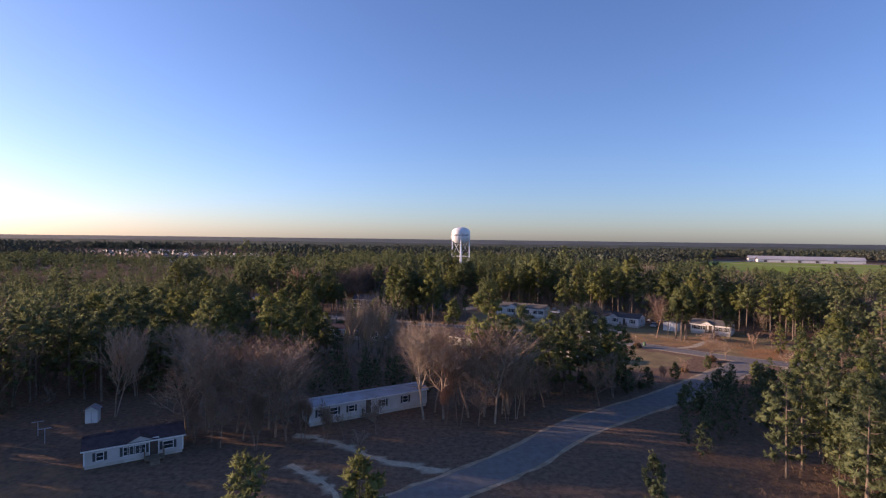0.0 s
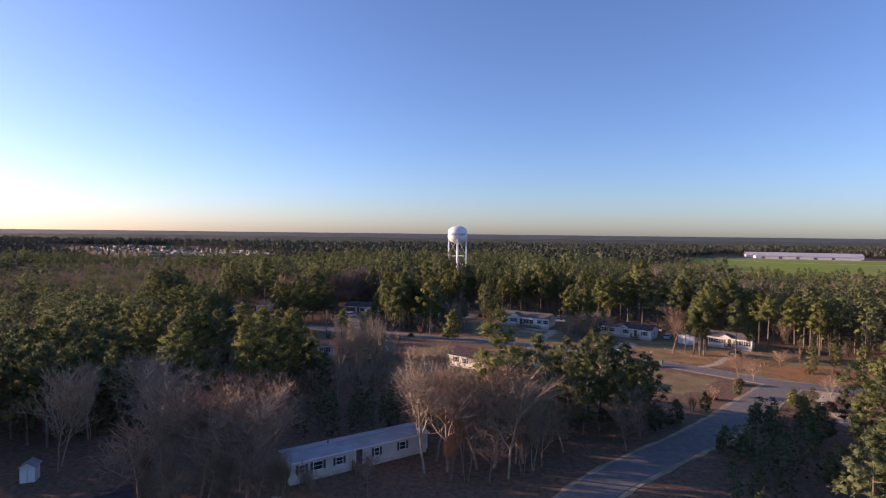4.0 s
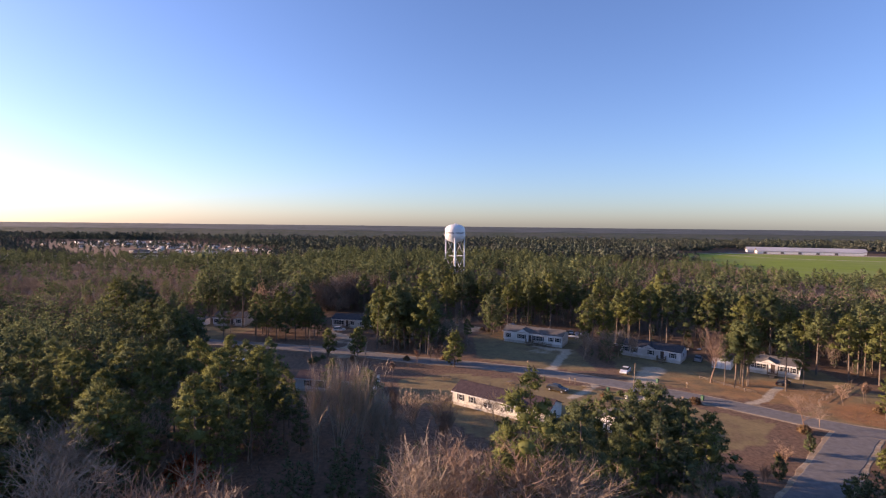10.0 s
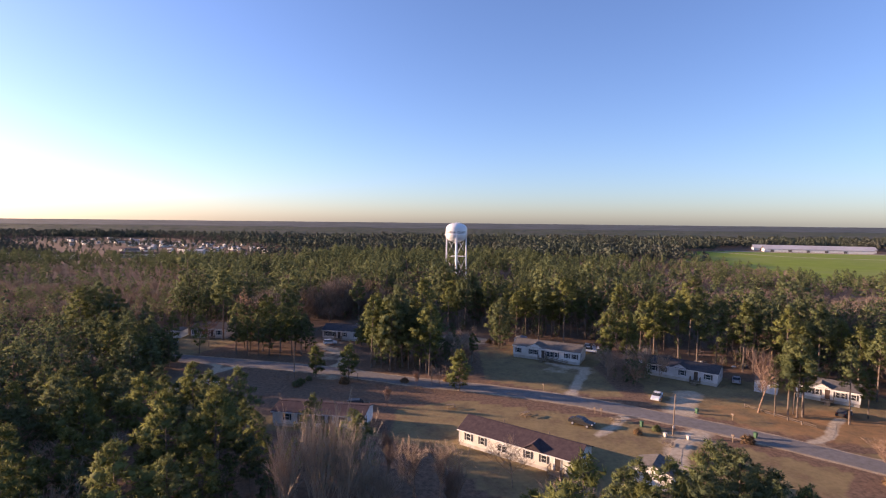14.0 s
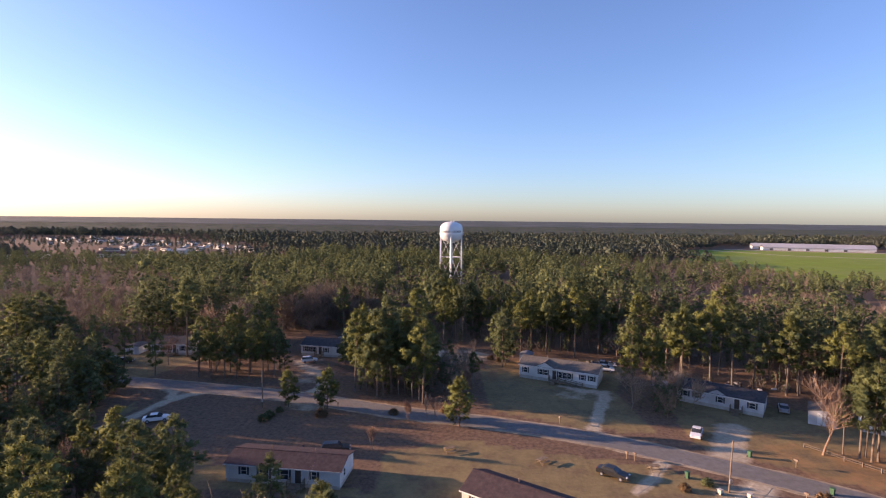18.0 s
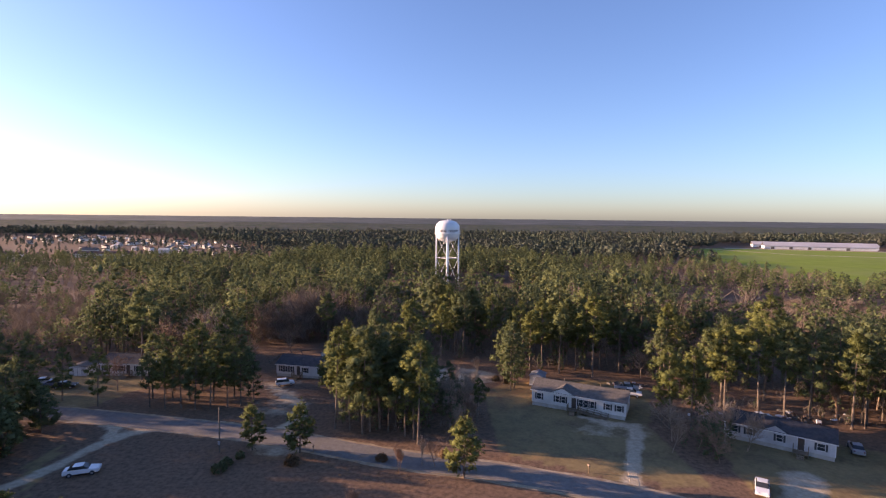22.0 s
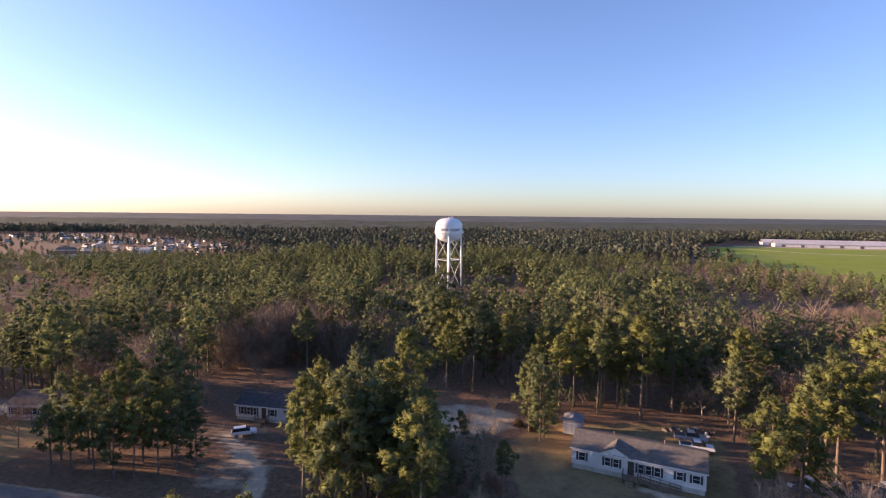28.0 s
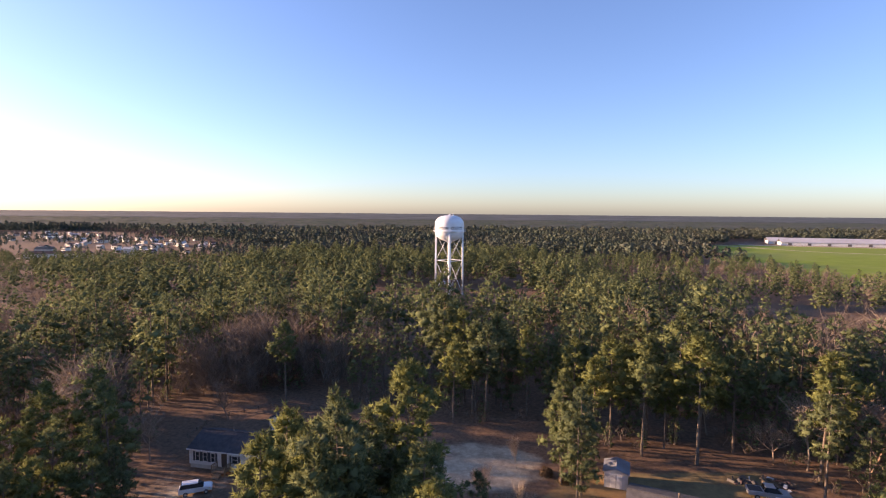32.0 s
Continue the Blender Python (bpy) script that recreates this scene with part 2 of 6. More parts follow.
def mesh_from(name, verts, faces, material, normals=None):
    """A mesh from arrays: verts (n, 3), triangles (m, 3), and for foliage the normals of the clumps."""
    me = bpy.data.meshes.new(name)
    verts, faces = np.asarray(verts, np.float32), np.asarray(faces, np.int32)
    me.vertices.add(len(verts))
    me.vertices.foreach_set("co", verts.ravel())
    me.loops.add(faces.size)
    me.loops.foreach_set("vertex_index", faces.ravel())
    me.polygons.add(len(faces))
    me.polygons.foreach_set("loop_start", np.arange(0, faces.size, faces.shape[1], dtype=np.int32))
    me.update(calc_edges=True)
    if normals is not None:
        me.polygons.foreach_set("use_smooth", np.ones(len(faces), bool))
        me.attributes.new("custom_normal", "FLOAT_VECTOR", "POINT").data.foreach_set("vector", np.asarray(normals, np.float32).ravel())
    me.materials.append(material)
    return me


def inside(poly, x, y):
    """Which of the points lie in the polygon."""
    x, y = np.asarray(x, float), np.asarray(y, float)
    r = np.zeros(x.shape, bool)
    for (x0, y0), (x1, y1) in zip(poly, poly[1:] + poly[:1]):
        if y0 != y1:
            r ^= ((y0 > y) != (y1 > y)) & (x < (x1 - x0) * (y - y0) / (y1 - y0) + x0)
    return r


def off_line(line, x, y):
    """The distance of points from a bent line."""
    x, y = np.asarray(x, float), np.asarray(y, float)
    best = np.full(x.shape, 1e9)
    for (x0, y0), (x1, y1) in zip(line, line[1:]):
        dx, dy = x1 - x0, y1 - y0
        s = np.clip(((x - x0) * dx + (y - y0) * dy) / (dx * dx + dy * dy), 0, 1)
        best = np.minimum(best, np.hypot(x - x0 - s * dx, y - y0 - s * dy))
    return best


def curved(line, step=2.0):
    """A bent line made smooth (Catmull-Rom) and even."""
    p = [Vector((*q, 0)) for q in line]
    p = [p[0] * 2 - p[1]] + p + [p[-1] * 2 - p[-2]]
    out = []
    for a, b, c, d in zip(p, p[1:], p[2:], p[3:]):
        n = max(1, int((c - b).length / step))
        for k in range(n):
            s = k / n
            out.append(0.5 * (2 * b + (c - a) * s + (2 * a - 5 * b + 4 * c - d) * s * s + (3 * b - a - 3 * c + d) * s ** 3))
    out.append(p[-2])
    return [(q.x, q.y) for q in out]


def strip(name, line, widths, z, material, ragged=0.0, seed=1):
    """A lane along a line: widths is one number or one for each end; the rims may be ragged. 4 cm thick."""
    rnd = random.Random(seed)
    pts = curved(line)
    n = len(pts)
    bm = bmesh.new()
    rows = []
    for k, (x, y) in enumerate(pts):
        x0, y0 = pts[max(k - 1, 0)]
        x1, y1 = pts[min(k + 1, n - 1)]
        d = Vector((x1 - x0, y1 - y0, 0)).normalized()
        nrm = Vector((-d.y, d.x, 0))
        w = widths if isinstance(widths, (int, float)) else widths[0] + (widths[1] - widths[0]) * k / (n - 1)
        l, r = w / 2 + rnd.uniform(-1, 1) * ragged, w / 2 + rnd.uniform(-1, 1) * ragged
        c = Vector((x, y, z))
        dz = Vector((0, 0, 0.05))
        rows.append([bm.verts.new(c + nrm * (l + 0.1) - dz), bm.verts.new(c + nrm * l), bm.verts.new(c), bm.verts.new(c - nrm * r), bm.verts.new(c - nrm * (r + 0.1) - dz)])
    for a, b in zip(rows, rows[1:]):
        for k in range(4):
            bm.faces.new((a[k], a[k + 1], b[k + 1], b[k]))
    bmesh.ops.recalc_face_normals(bm, faces=bm.faces)
    me = bpy.data.meshes.new(name)
    bm.to_mesh(me)
    bm.free()
    me.materials.append(material)
    return me


# ---- the plan: roads, drives and clearings ----
MAIN = [(-200, 158), (-150, 176), (-118, 187), (-98, 190), (-82, 188), (-60, 183.5), (-37, 178), (-13, 169.5), (5, 164.5), (21, 158.5), (31, 153), (41, 147), (50, 141), (58.5, 134), (67, 127), (77, 121.8), (95, 118), (130, 112), (200, 100)]
SIDE = [(69, 123), (64, 118.2), (50, 105), (38, 94), (25.5, 84.2), (16.5, 76.2), (7.5, 65.5), (-5, 54.5), (-18, 44), (-40, 24), (-70, 0)]
DRIVES = [
    ([(-56, 180.8), (-60, 179), (-62.6, 175.6), (-64, 171.5), (-64.5, 168), (-66, 163), (-69, 157)], (3.0, 2.6)),
    ([(-68, 183.6), (-64.6, 180.6), (-62.8, 175.6)], (2.8, 2.4)),
    ([(22, 160), (25, 168), (29, 177), (31, 183)], (2.6, 3.0)),
    ([(31, 182.5), (27, 183.5), (22, 187.5)], (2.5, 1.5)),
    ([(41, 149), (44, 156), (49, 163)], (4.0, 8.0)),
    ([(56, 137), (64, 141), (69, 147), (73, 150)], (1.8, 1.8)),
    ([(22, 140), (26, 144), (30.5, 150)], (1.4, 2.2)),
    ([(31, 129), (34, 135.5), (38, 139.5), (43.5, 143.8)], (3.4, 5.0)),
    ([(-35, 180), (-32.5, 185), (-34, 192), (-40, 200), (-44, 205)], (2.4, 3.2)),
    ([(-2, 62), (-10, 64.5), (-16, 69), (-23.5, 72.5)], (1.7, 1.2)),
    ([(-13, 54), (-15, 57.5), (-21, 62.5)], (1.5, 1.0)),
    ([(76, 119), (70, 112), (66, 100)], (3.0, 2.0)),
]
HOUSES = {
    "a": ((13.7, 193.5), (30.2, 185.2), 7.8), "b": ((-2.8, 135.6), (14.2, 124.0), 6.6), "c": ((45.5, 178.2), (58.1, 168.6), 7.0),
    "d": ((72.4, 162.6), (81.2, 156.0), 6.6), "e": ((-37.0, 142.4), (-20.0, 140.2), 6.4), "f": ((-45.0, 212.0), (-31.0, 208.8), 7.0),
    "g": ((-87.0, 211.4), (-75.6, 210.8), 7.0), "h": ((-45.0, 59.4), (-36.2, 65.4), 5.3), "i": ((-22.3, 75.2), (-5.6, 86.2), 4.2),
}
OPEN = [  # clearings with no trees
    [(-70, 178), (-70, 166), (-63, 157), (-45, 150), (-16, 140), (-16, 152), (-2, 158), (16, 152), (30, 148), (46, 136), (58, 128), (50, 118), (34, 112), (12, 112), (2, 124), (-8, 133), (-18, 138), (-42, 140), (-58, 148)],
    [(-8, 131), (2, 118), (10, 110), (30, 112), (20, 130)],
    [(3, 172), (20, 162), (34, 160), (34, 182), (42, 200), (40, 210), (10, 209), (4, 200), (3, 185)],
    [(38, 156), (56, 142), (72, 134), (92, 150), (92, 164), (70, 172), (62, 178), (44, 182), (40, 168)],
    [(-62, 196), (-52, 190), (-44, 198), (-32, 192), (-28, 204), (-20, 226), (-30, 238), (-52, 236), (-56, 218)],
    [(-14, 200), (4, 202), (10, 206), (9, 222), (-8, 224), (-18, 214)],
    [(-98, 190), (-76, 190), (-70, 206), (-68, 216), (-98, 216)],
    [(-66, 44), (-20, 44), (-4, 56), (14, 72), (4, 84), (-6, 92), (-26, 84), (-38, 72), (-62, 80)],
    [(2, 40), (34, 40), (33, 62), (44, 76), (56, 96), (64, 104), (70, 116), (62, 118), (30, 88), (4, 62)],
    [(62, 134), (74, 124), (100, 118), (104, 134), (90, 148), (74, 136)],
    [(96, 300), (140, 296), (170, 312), (150, 326), (104, 316)],
    [(-34, 330), (-20, 318), (24, 318), (36, 332), (36, 396), (-34, 396)],
]
HOLLOW = [(-160, 208), (-102, 216), (-104, 250), (-142, 335), (-232, 424), (-330, 414), (-270, 300), (-200, 236)]  # low bare swamp
FIELD = [(238, 560), (226, 450), (240, 385), (300, 330), (430, 270), (700, 290), (720, 600), (620, 700), (450, 775), (350, 775), (285, 715)]
FARM = [(370, 775), (440, 760), (620, 695), (700, 720), (600, 850), (430, 870)]
TOWN = [(-740, 1000), (-600, 1060), (-380, 850), (-215, 720), (-195, 620), (-225, 550), (-290, 500), (-350, 500), (-420, 580), (-600, 700), (-720, 860)]


def clear_of_ways(x, y, gap):
    ok = (off_line(MAIN, x, y) > gap + 3.2) & (off_line(SIDE, x, y) > gap + 3.0)
    for line, _ in DRIVES:
        ok &= off_line(line, x, y) > gap + 1.5
    return ok


def house_cover(x, y, margin):
    """Which points are within a margin of a house."""
    hit = np.zeros(np.shape(x), bool)
    for (x0, y0), (x1, y1), dep in HOUSES.values():
        d = np.array([x1 - x0, y1 - y0])
        ln = np.hypot(*d)
        d = d / ln
        u = (x - x0) * d[0] + (y - y0) * d[1]
        v = -(x - x0) * d[1] + (y - y0) * d[0]
        hit |= (u > -margin) & (u < ln + margin) & (v > -margin) & (v < dep + margin)
    return hit


# ---- ground sheet ----
def ground_sheet():
    def axis(lo, hi, step, far):
        mid = list(np.arange(lo, hi + 0.1, step))
        out, s, v = [], step, hi
        while v < far:
            s *= 1.35
            v += s
            out.append(min(v, far))
        out2, s, v = [], step, lo
        while v > -far:
            s *= 1.35
            v -= s
            out2.append(max(v, -far))
        return np.array(sorted(set(out2)) + mid + sorted(set(out)))
    xs, ys = axis(-125, 125, 1.6, 6500), axis(30, 320, 1.6, 6500)
    X, Y = np.meshgrid(xs, ys)
    nx, ny = len(xs), len(ys)
    x, y = X.ravel(), Y.ravel()
    z = np.zeros_like(x)
    i = np.arange(nx * ny).reshape(ny, nx)
    faces = np.stack([i[:-1, :-1], i[:-1, 1:], i[1:, 1:], i[1:, :-1]], -1).reshape(-1, 4)
    me = mesh_from("ground", np.stack([x, y, z], 1), faces, M_ground)
    grass = np.zeros_like(x)
    for poly in OPEN[:4] + OPEN[6:7] + OPEN[9:10]:
        grass = np.maximum(grass, inside(poly, x, y) * 0.62)
    clay = np.zeros_like(x)
    for (cx, cy, rx, ry, a) in ((70, 146, 16, 10, 0.5), (84, 132, 14, 8, 0.62), (54, 150, 12, 8, 0.42), (50, 186, 22, 7, 0.3), (14, 203, 9, 6, 0.42), (30, 210, 20, 4, 0.25), (-14, 171, 40, 5, 0.35), (-38, 230, 20, 10, 0.25), (-60, 52, 22, 12, 0.45), (40, 46, 22, 12, 0.4), (120, 306, 26, 8, 0.6), (-52, 190, 20, 4, 0.35)):
        clay = np.maximum(clay, a * np.clip(1.6 - ((x - cx) / rx) ** 2 - ((y - cy) / ry) ** 2, 0, 1))
    sand = np.zeros_like(x)
    for (cx, cy, rx, ry, a) in ((-2, 212, 11, 8, 0.6), (-38, 194, 7, 8, 0.40), (27, 181, 9, 4, 0.42), (-44, 205, 8, 10, 0.34), (38, 139, 7, 4, 0.45), (-560, 660, 160, 60, 0.12), (-33, 172.5, 5, 2.5, 0.55), (-430, 560, 120, 30, 0.15)):
        sand = np.maximum(sand, a * np.clip(1.6 - ((x - cx) / rx) ** 2 - ((y - cy) / ry) ** 2, 0, 1))
    for line, w in DRIVES:
        d = off_line(line, x, y)
        sand = np.maximum(sand, 0.78 * np.clip(1.5 - d / (0.60 * max(w) ** 0.8), 0, 1))
    d = off_line(MAIN, x, y)
    sand = np.maximum(sand, 0.33 * np.clip(2.0 - d / 3.4, 0, 1))
    grass[inside(TOWN, x, y)] = 0.2
    col = me.color_attributes.new("cover", "FLOAT_COLOR", "POINT")
    col.data.foreach_set("color", np.stack([grass, clay, sand, np.ones_like(x)], 1).astype(np.float32).ravel())
    return structure("ground", me, "flat ground of brown pine straw, dry lawn, red clay and pale sand", "ground")


ground_sheet()
structure("road_shoulder", strip("road_shoulder", MAIN, 6.6, 0.03, M_shoulder, 0.22, 3), "sandy shoulder along the paved country road", "road shoulder")
structure("side_road_shoulder", strip("side_road_shoulder", SIDE, (7.6, 4.8), 0.032, M_shoulder, 0.22, 4), "sandy shoulder along the side road", "road shoulder")
structure("road", strip("road", MAIN, 5.2, 0.07, M_asphalt, 0.12, 5), "worn grey two-lane asphalt country road", "road")
structure("side_road", strip("side_road", SIDE, (6.0, 3.8), 0.066, M_asphalt, 0.15, 6), "worn grey asphalt side road joining the country road", "road")
for n, (line, w) in enumerate(DRIVES):
    structure("driveway_%d" % (n + 1), strip("driveway", line, (w[0] * 0.5, w[1] * 0.5), 0.008 + 0.005 * (n % 4), M_gravel, 0.2, 20 + n), "pale sandy gravel driveway with ragged edges", "driveway")


def field_sheet():
    bm = bmesh.new()
    bm.faces.new([bm.verts.new((*p, 0.12)) for p in curved(FIELD + FIELD[:1], 12)[:-1]])
    me = bpy.data.meshes.new("crop_field")
    bm.to_mesh(me)
    bm.free()
    me.materials.append(M_field)
    return structure("crop_field", me, "bright green winter crop field beyond the woods", "field")


field_sheet()
structure("field_track", strip("field_track", [(360, 790), (378, 730), (405, 672), (458, 642), (560, 606), (680, 560)], 5, 0.2, M_gravel, 0.6, 44), "pale sandy track across the green field", "track")
structure("farm_yard", strip("farm_yard", [(395, 792), (440, 777), (500, 757), (570, 735), (640, 712)], 16, 0.16, M_gravel, 1.5, 47), "pale bare dirt before the long sheds", "yard")
structure("clay_track", strip("clay_track", [(92, 322), (112, 314), (140, 310), (190, 316), (260, 330)], 5, 0.05, mat("red_clay_track", (0.30, 0.14, 0.07), (0.40, 0.22, 0.12), 0.5, 0.95), 0.6, 45), "red clay track through bare brush", "track")
structure("sand_road", strip("sand_road", [(-520, 505), (-400, 512), (-330, 540), (-300, 575)], 8, 0.1, M_gravel, 1.0, 46), "pale sandy road at the edge of the town", "track")


# ---- houses ----
def window_at(house, u, w, z0, z1, shutters=True, face="front", depth=0.0, length=0.0, arched=False):
    """One window on the front (y = 0) or on the right-hand gable end (x = length)."""
    def place(bm, arch=None):
        if face == "right":
            bmesh.ops.transform(bm, matrix=Matrix.Translation((length, 0, 0)) @ Matrix.Rotation(radians(90), 4, "Z"), verts=bm.verts)
        elif face == "left":
            bmesh.ops.transform(bm, matrix=Matrix.Translation((0, depth, 0)) @ Matrix.Rotation(radians(-90), 4, "Z"), verts=bm.verts)
        return bm
    a, b = u - w / 2, u + w / 2
    fr = bmesh.new()
    box(fr, a - 0.07, a, -0.07, 0.02, z0 - 0.07, z1 + 0.07)
    box(fr, b, b + 0.07, -0.07, 0.02, z0 - 0.07, z1 + 0.07)
    box(fr, a, b, -0.07, 0.02, z1, z1 + 0.07)
    box(fr, a, b, -0.08, 0.02, z0 - 0.08, z0)
    box(fr, a, b, -0.05, 0.02, (z0 + z1) / 2 - 0.025, (z0 + z1) / 2 + 0.025)
    if arched:
        for k in range(6):
            t0, t1 = math.pi * k / 6, math.pi * (k + 1) / 6
            tube(fr, (u + w / 2 * math.cos(t0), -0.03, z1 + w / 2 * math.sin(t0)), (u + w / 2 * math.cos(t1), -0.03, z1 + w / 2 * math.sin(t1)), 0.05, 0.05, 4)
    win = part("window", place(fr), M_trim, house)
    pane = boxed(a, b, -0.025, 0.01, z0, z1)
    if arched:
        vs = [pane.verts.new((u + w / 2 * math.cos(math.pi * k / 10), -0.02, z1 + w / 2 * math.sin(math.pi * k / 10))) for k in range(11)]
        pane.faces.new(vs[::-1])
    part("pane", place(pane), M_glass, win)
    if shutters:
        for s in (a - 0.40, b + 0.08):
            sh = boxed(s, s + 0.32, -0.06, 0.0, z0 - 0.06, z1 + 0.06)
            for k in range(5):
                zz = z0 + (z1 - z0) * (k + 0.5) / 5
                box(sh, s + 0.04, s + 0.28, -0.075, -0.055, zz - 0.03, zz + 0.03)
            part("shutter", place(sh), M_shutter, win)
    return win


def mobile_home(key, label, wall_h=3.1, skirt=0.7, rise=1.25, siding=None, roof=None, windows=(), door=0.45, dormer=None, right_windows=(), left_windows=(), steps="wood", vents=2, skirt_mat=None, arched=(), gable=None):
    """A factory-built house: skirting, walls, gabled roof, windows with shutters, door, steps and roof vents.
    Distances along the front are fractions of its length."""
    (x0, y0), (x1, y1), dep = HOUSES[key]
    ln = math.hypot(x1 - x0, y1 - y0)
    m = Matrix.Translation((x0, y0, 0)) @ Matrix.Rotation(math.atan2(y1 - y0, x1 - x0), 4, "Z")
    h = thing("mobile_home", m, label, "house", "houses along the road")
    part("skirting", boxed(0.05, ln - 0.05, 0.05, dep - 0.05, -0.05, skirt), skirt_mat or M_skirt, h, "pale skirting round the base")
    bm = bmesh.new()
    pts = [(0, skirt), (dep, skirt), (dep, wall_h), (dep / 2, wall_h + rise - 0.06), (0, wall_h)]
    l = [bm.verts.new((0, y, z)) for y, z in pts]
    r = [bm.verts.new((ln, y, z)) for y, z in pts]
    bm.faces.new(l[::-1])
    bm.faces.new(r)
    for k in range(5):
        bm.faces.new((l[k], l[(k + 1) % 5], r[(k + 1) % 5], r[k]))
    bmesh.ops.recalc_face_normals(bm, faces=bm.faces)
    body = part("wall", bm, siding or M_siding, h)
    # boards of the siding: thin laps along the front and the gable ends
    lap = bmesh.new()
    n = int((wall_h - skirt) / 0.24)
    for k in range(n):
        z = skirt + 0.03 + k * (wall_h - skirt) / n
        box(lap, -0.015, ln + 0.015, -0.018, 0.0, z, z + 0.05)
        box(lap, ln, ln + 0.018, 0.0, dep, z, z + 0.05)
        box(lap, -0.018, 0.0, 0.0, dep, z, z + 0.05)
    part("lap_siding", lap, siding or M_siding, body)
    for k, cx in enumerate((0.0, ln)):
        part("corner_board", boxed(cx - 0.07, cx + 0.07, -0.03, 0.1, skirt, wall_h), M_trim, body)
    # roof: two slabs with overhang
    o, t = 0.32, 0.10
    sl = rise / (dep / 2)
    bm = bmesh.new()
    prof = [(-o, wall_h - o * sl), (dep / 2, wall_h + rise), (dep + o, wall_h - o * sl), (dep + o, wall_h - o * sl + t), (dep / 2, wall_h + rise + t), (-o, wall_h - o * sl + t)]
    l = [bm.verts.new((-o, y, z)) for y, z in prof]
    r = [bm.verts.new((ln + o, y, z)) for y, z in prof]
    for f in ((0, 1, 4, 5), (1, 2, 3, 4)):
        bm.faces.new([l[k] for k in f])
        bm.faces.new([r[k] for k in f[::-1]])
    for k in range(6):
        bm.faces.new((l[k], l[(k + 1) % 6], r[(k + 1) % 6], r[k]))
    bmesh.ops.recalc_face_normals(bm, faces=bm.faces)
    roof_ob = part("roof", bm, roof or M_roof_grey, h)
    part("fascia", boxed(-o, ln + o, -o - 0.03, -o, wall_h - o * sl - 0.06, wall_h - o * sl + t), M_trim, roof_ob)
    part("ridge_cap", boxed(-o, ln + o, dep / 2 - 0.15, dep / 2 + 0.15, wall_h + rise + t - 0.03, wall_h + rise + t + 0.03), roof or M_roof_grey, roof_ob)
    for k in range(vents):
        vb = bmesh.new()
        vx = ln * (0.3 + 0.4 * k)
        tube(vb, (vx, dep * 0.66, wall_h + rise * 0.6), (vx, dep * 0.66, wall_h + rise + 0.2), 0.08, 0.08, 8)
        tube(vb, (vx, dep * 0.66, wall_h + rise + 0.18), (vx, dep * 0.66, wall_h + rise + 0.28), 0.13, 0.08, 8)
        part("roof_vent", vb, M_pole, roof_ob)
    if dormer:
        c, w, out = dormer[0] * ln, dormer[1], dormer[2]
        rd = rise * (w / dep) * 1.25
        bm = bmesh.new()
        base = wall_h - o * sl
        a1, a2, a3 = (c - w / 2, -out, base), (c + w / 2, -out, base), (c, -out, base + rd + 0.25)
        back = dep * 0.42
        vs = [bm.verts.new(p) for p in (a1, a2, a3, (c - w / 2, 0.1, base), (c + w / 2, 0.1, base), (c, back, base + rd + 0.25))]
        vt = [bm.verts.new((v.co.x, v.co.y, v.co.z + 0.1)) for v in vs]
        for q in ((0, 3, 5, 2), (2, 5, 4, 1)):
            bm.faces.new([vt[k] for k in q])
            bm.faces.new([vs[k] for k in q[::-1]])
        bm.faces.new((vs[0], vs[2], vt[2], vt[0]))
        bm.faces.new((vs[2], vs[1], vt[1], vt[2]))
        part("gable_roof", bm, roof or M_roof_grey, h)
        bm = bmesh.new()
        f0 = -out + 0.12
        w2 = w / 2 - 0.25
        vs = [bm.verts.new(p) for p in ((c - w2, f0, skirt if out > 0.6 else base), (c + w2, f0, skirt if out > 0.6 else base), (c + w2, f0, base + 0.2), (c, f0, base + rd + 0.2), (c - w2, f0, base + 0.2))]
        g = bmesh.ops.extrude_face_region(bm, geom=[bm.faces.new(vs)])
        for v in g["geom"]:
            if isinstance(v, bmesh.types.BMVert):
                v.co.y = 0.05
        bmesh.ops.recalc_face_normals(bm, faces=bm.faces)
        part("gable_wall", bm, gable or siding or M_siding, h)
    for (fr, w, z0, z1) in windows:
        window_at(h, fr * ln, w, z0, z1, arched=fr in arched, shutters=fr not in arched)
    for (v, w, z0, z1) in right_windows:
        window_at(h, v * dep, w, z0, z1, face="right", length=ln, shutters=False)
    for (v, w, z0, z1) in left_windows:
        window_at(h, v * dep, w, z0, z1, face="left", depth=dep, shutters=False)
    if door is not None:
        c = door * ln
        fr = bmesh.new()
        for (a, b, z0, z1) in ((c - 0.56, c - 0.47, skirt, skirt + 2.1), (c + 0.47, c + 0.56, skirt, skirt + 2.1), (c - 0.56, c + 0.56, skirt + 2.1, skirt + 2.2)):
            box(fr, a, b, -0.08, 0.02, z0, z1)
        d = part("door", fr, M_trim, h)
        part("door_leaf", boxed(c - 0.47, c + 0.47, -0.04, 0.02, skirt, skirt + 2.1), M_door, d)
        part("door_handle", boxed(c + 0.34, c + 0.40, -0.09, -0.03, skirt + 0.95, skirt + 1.05), M_steel, d)
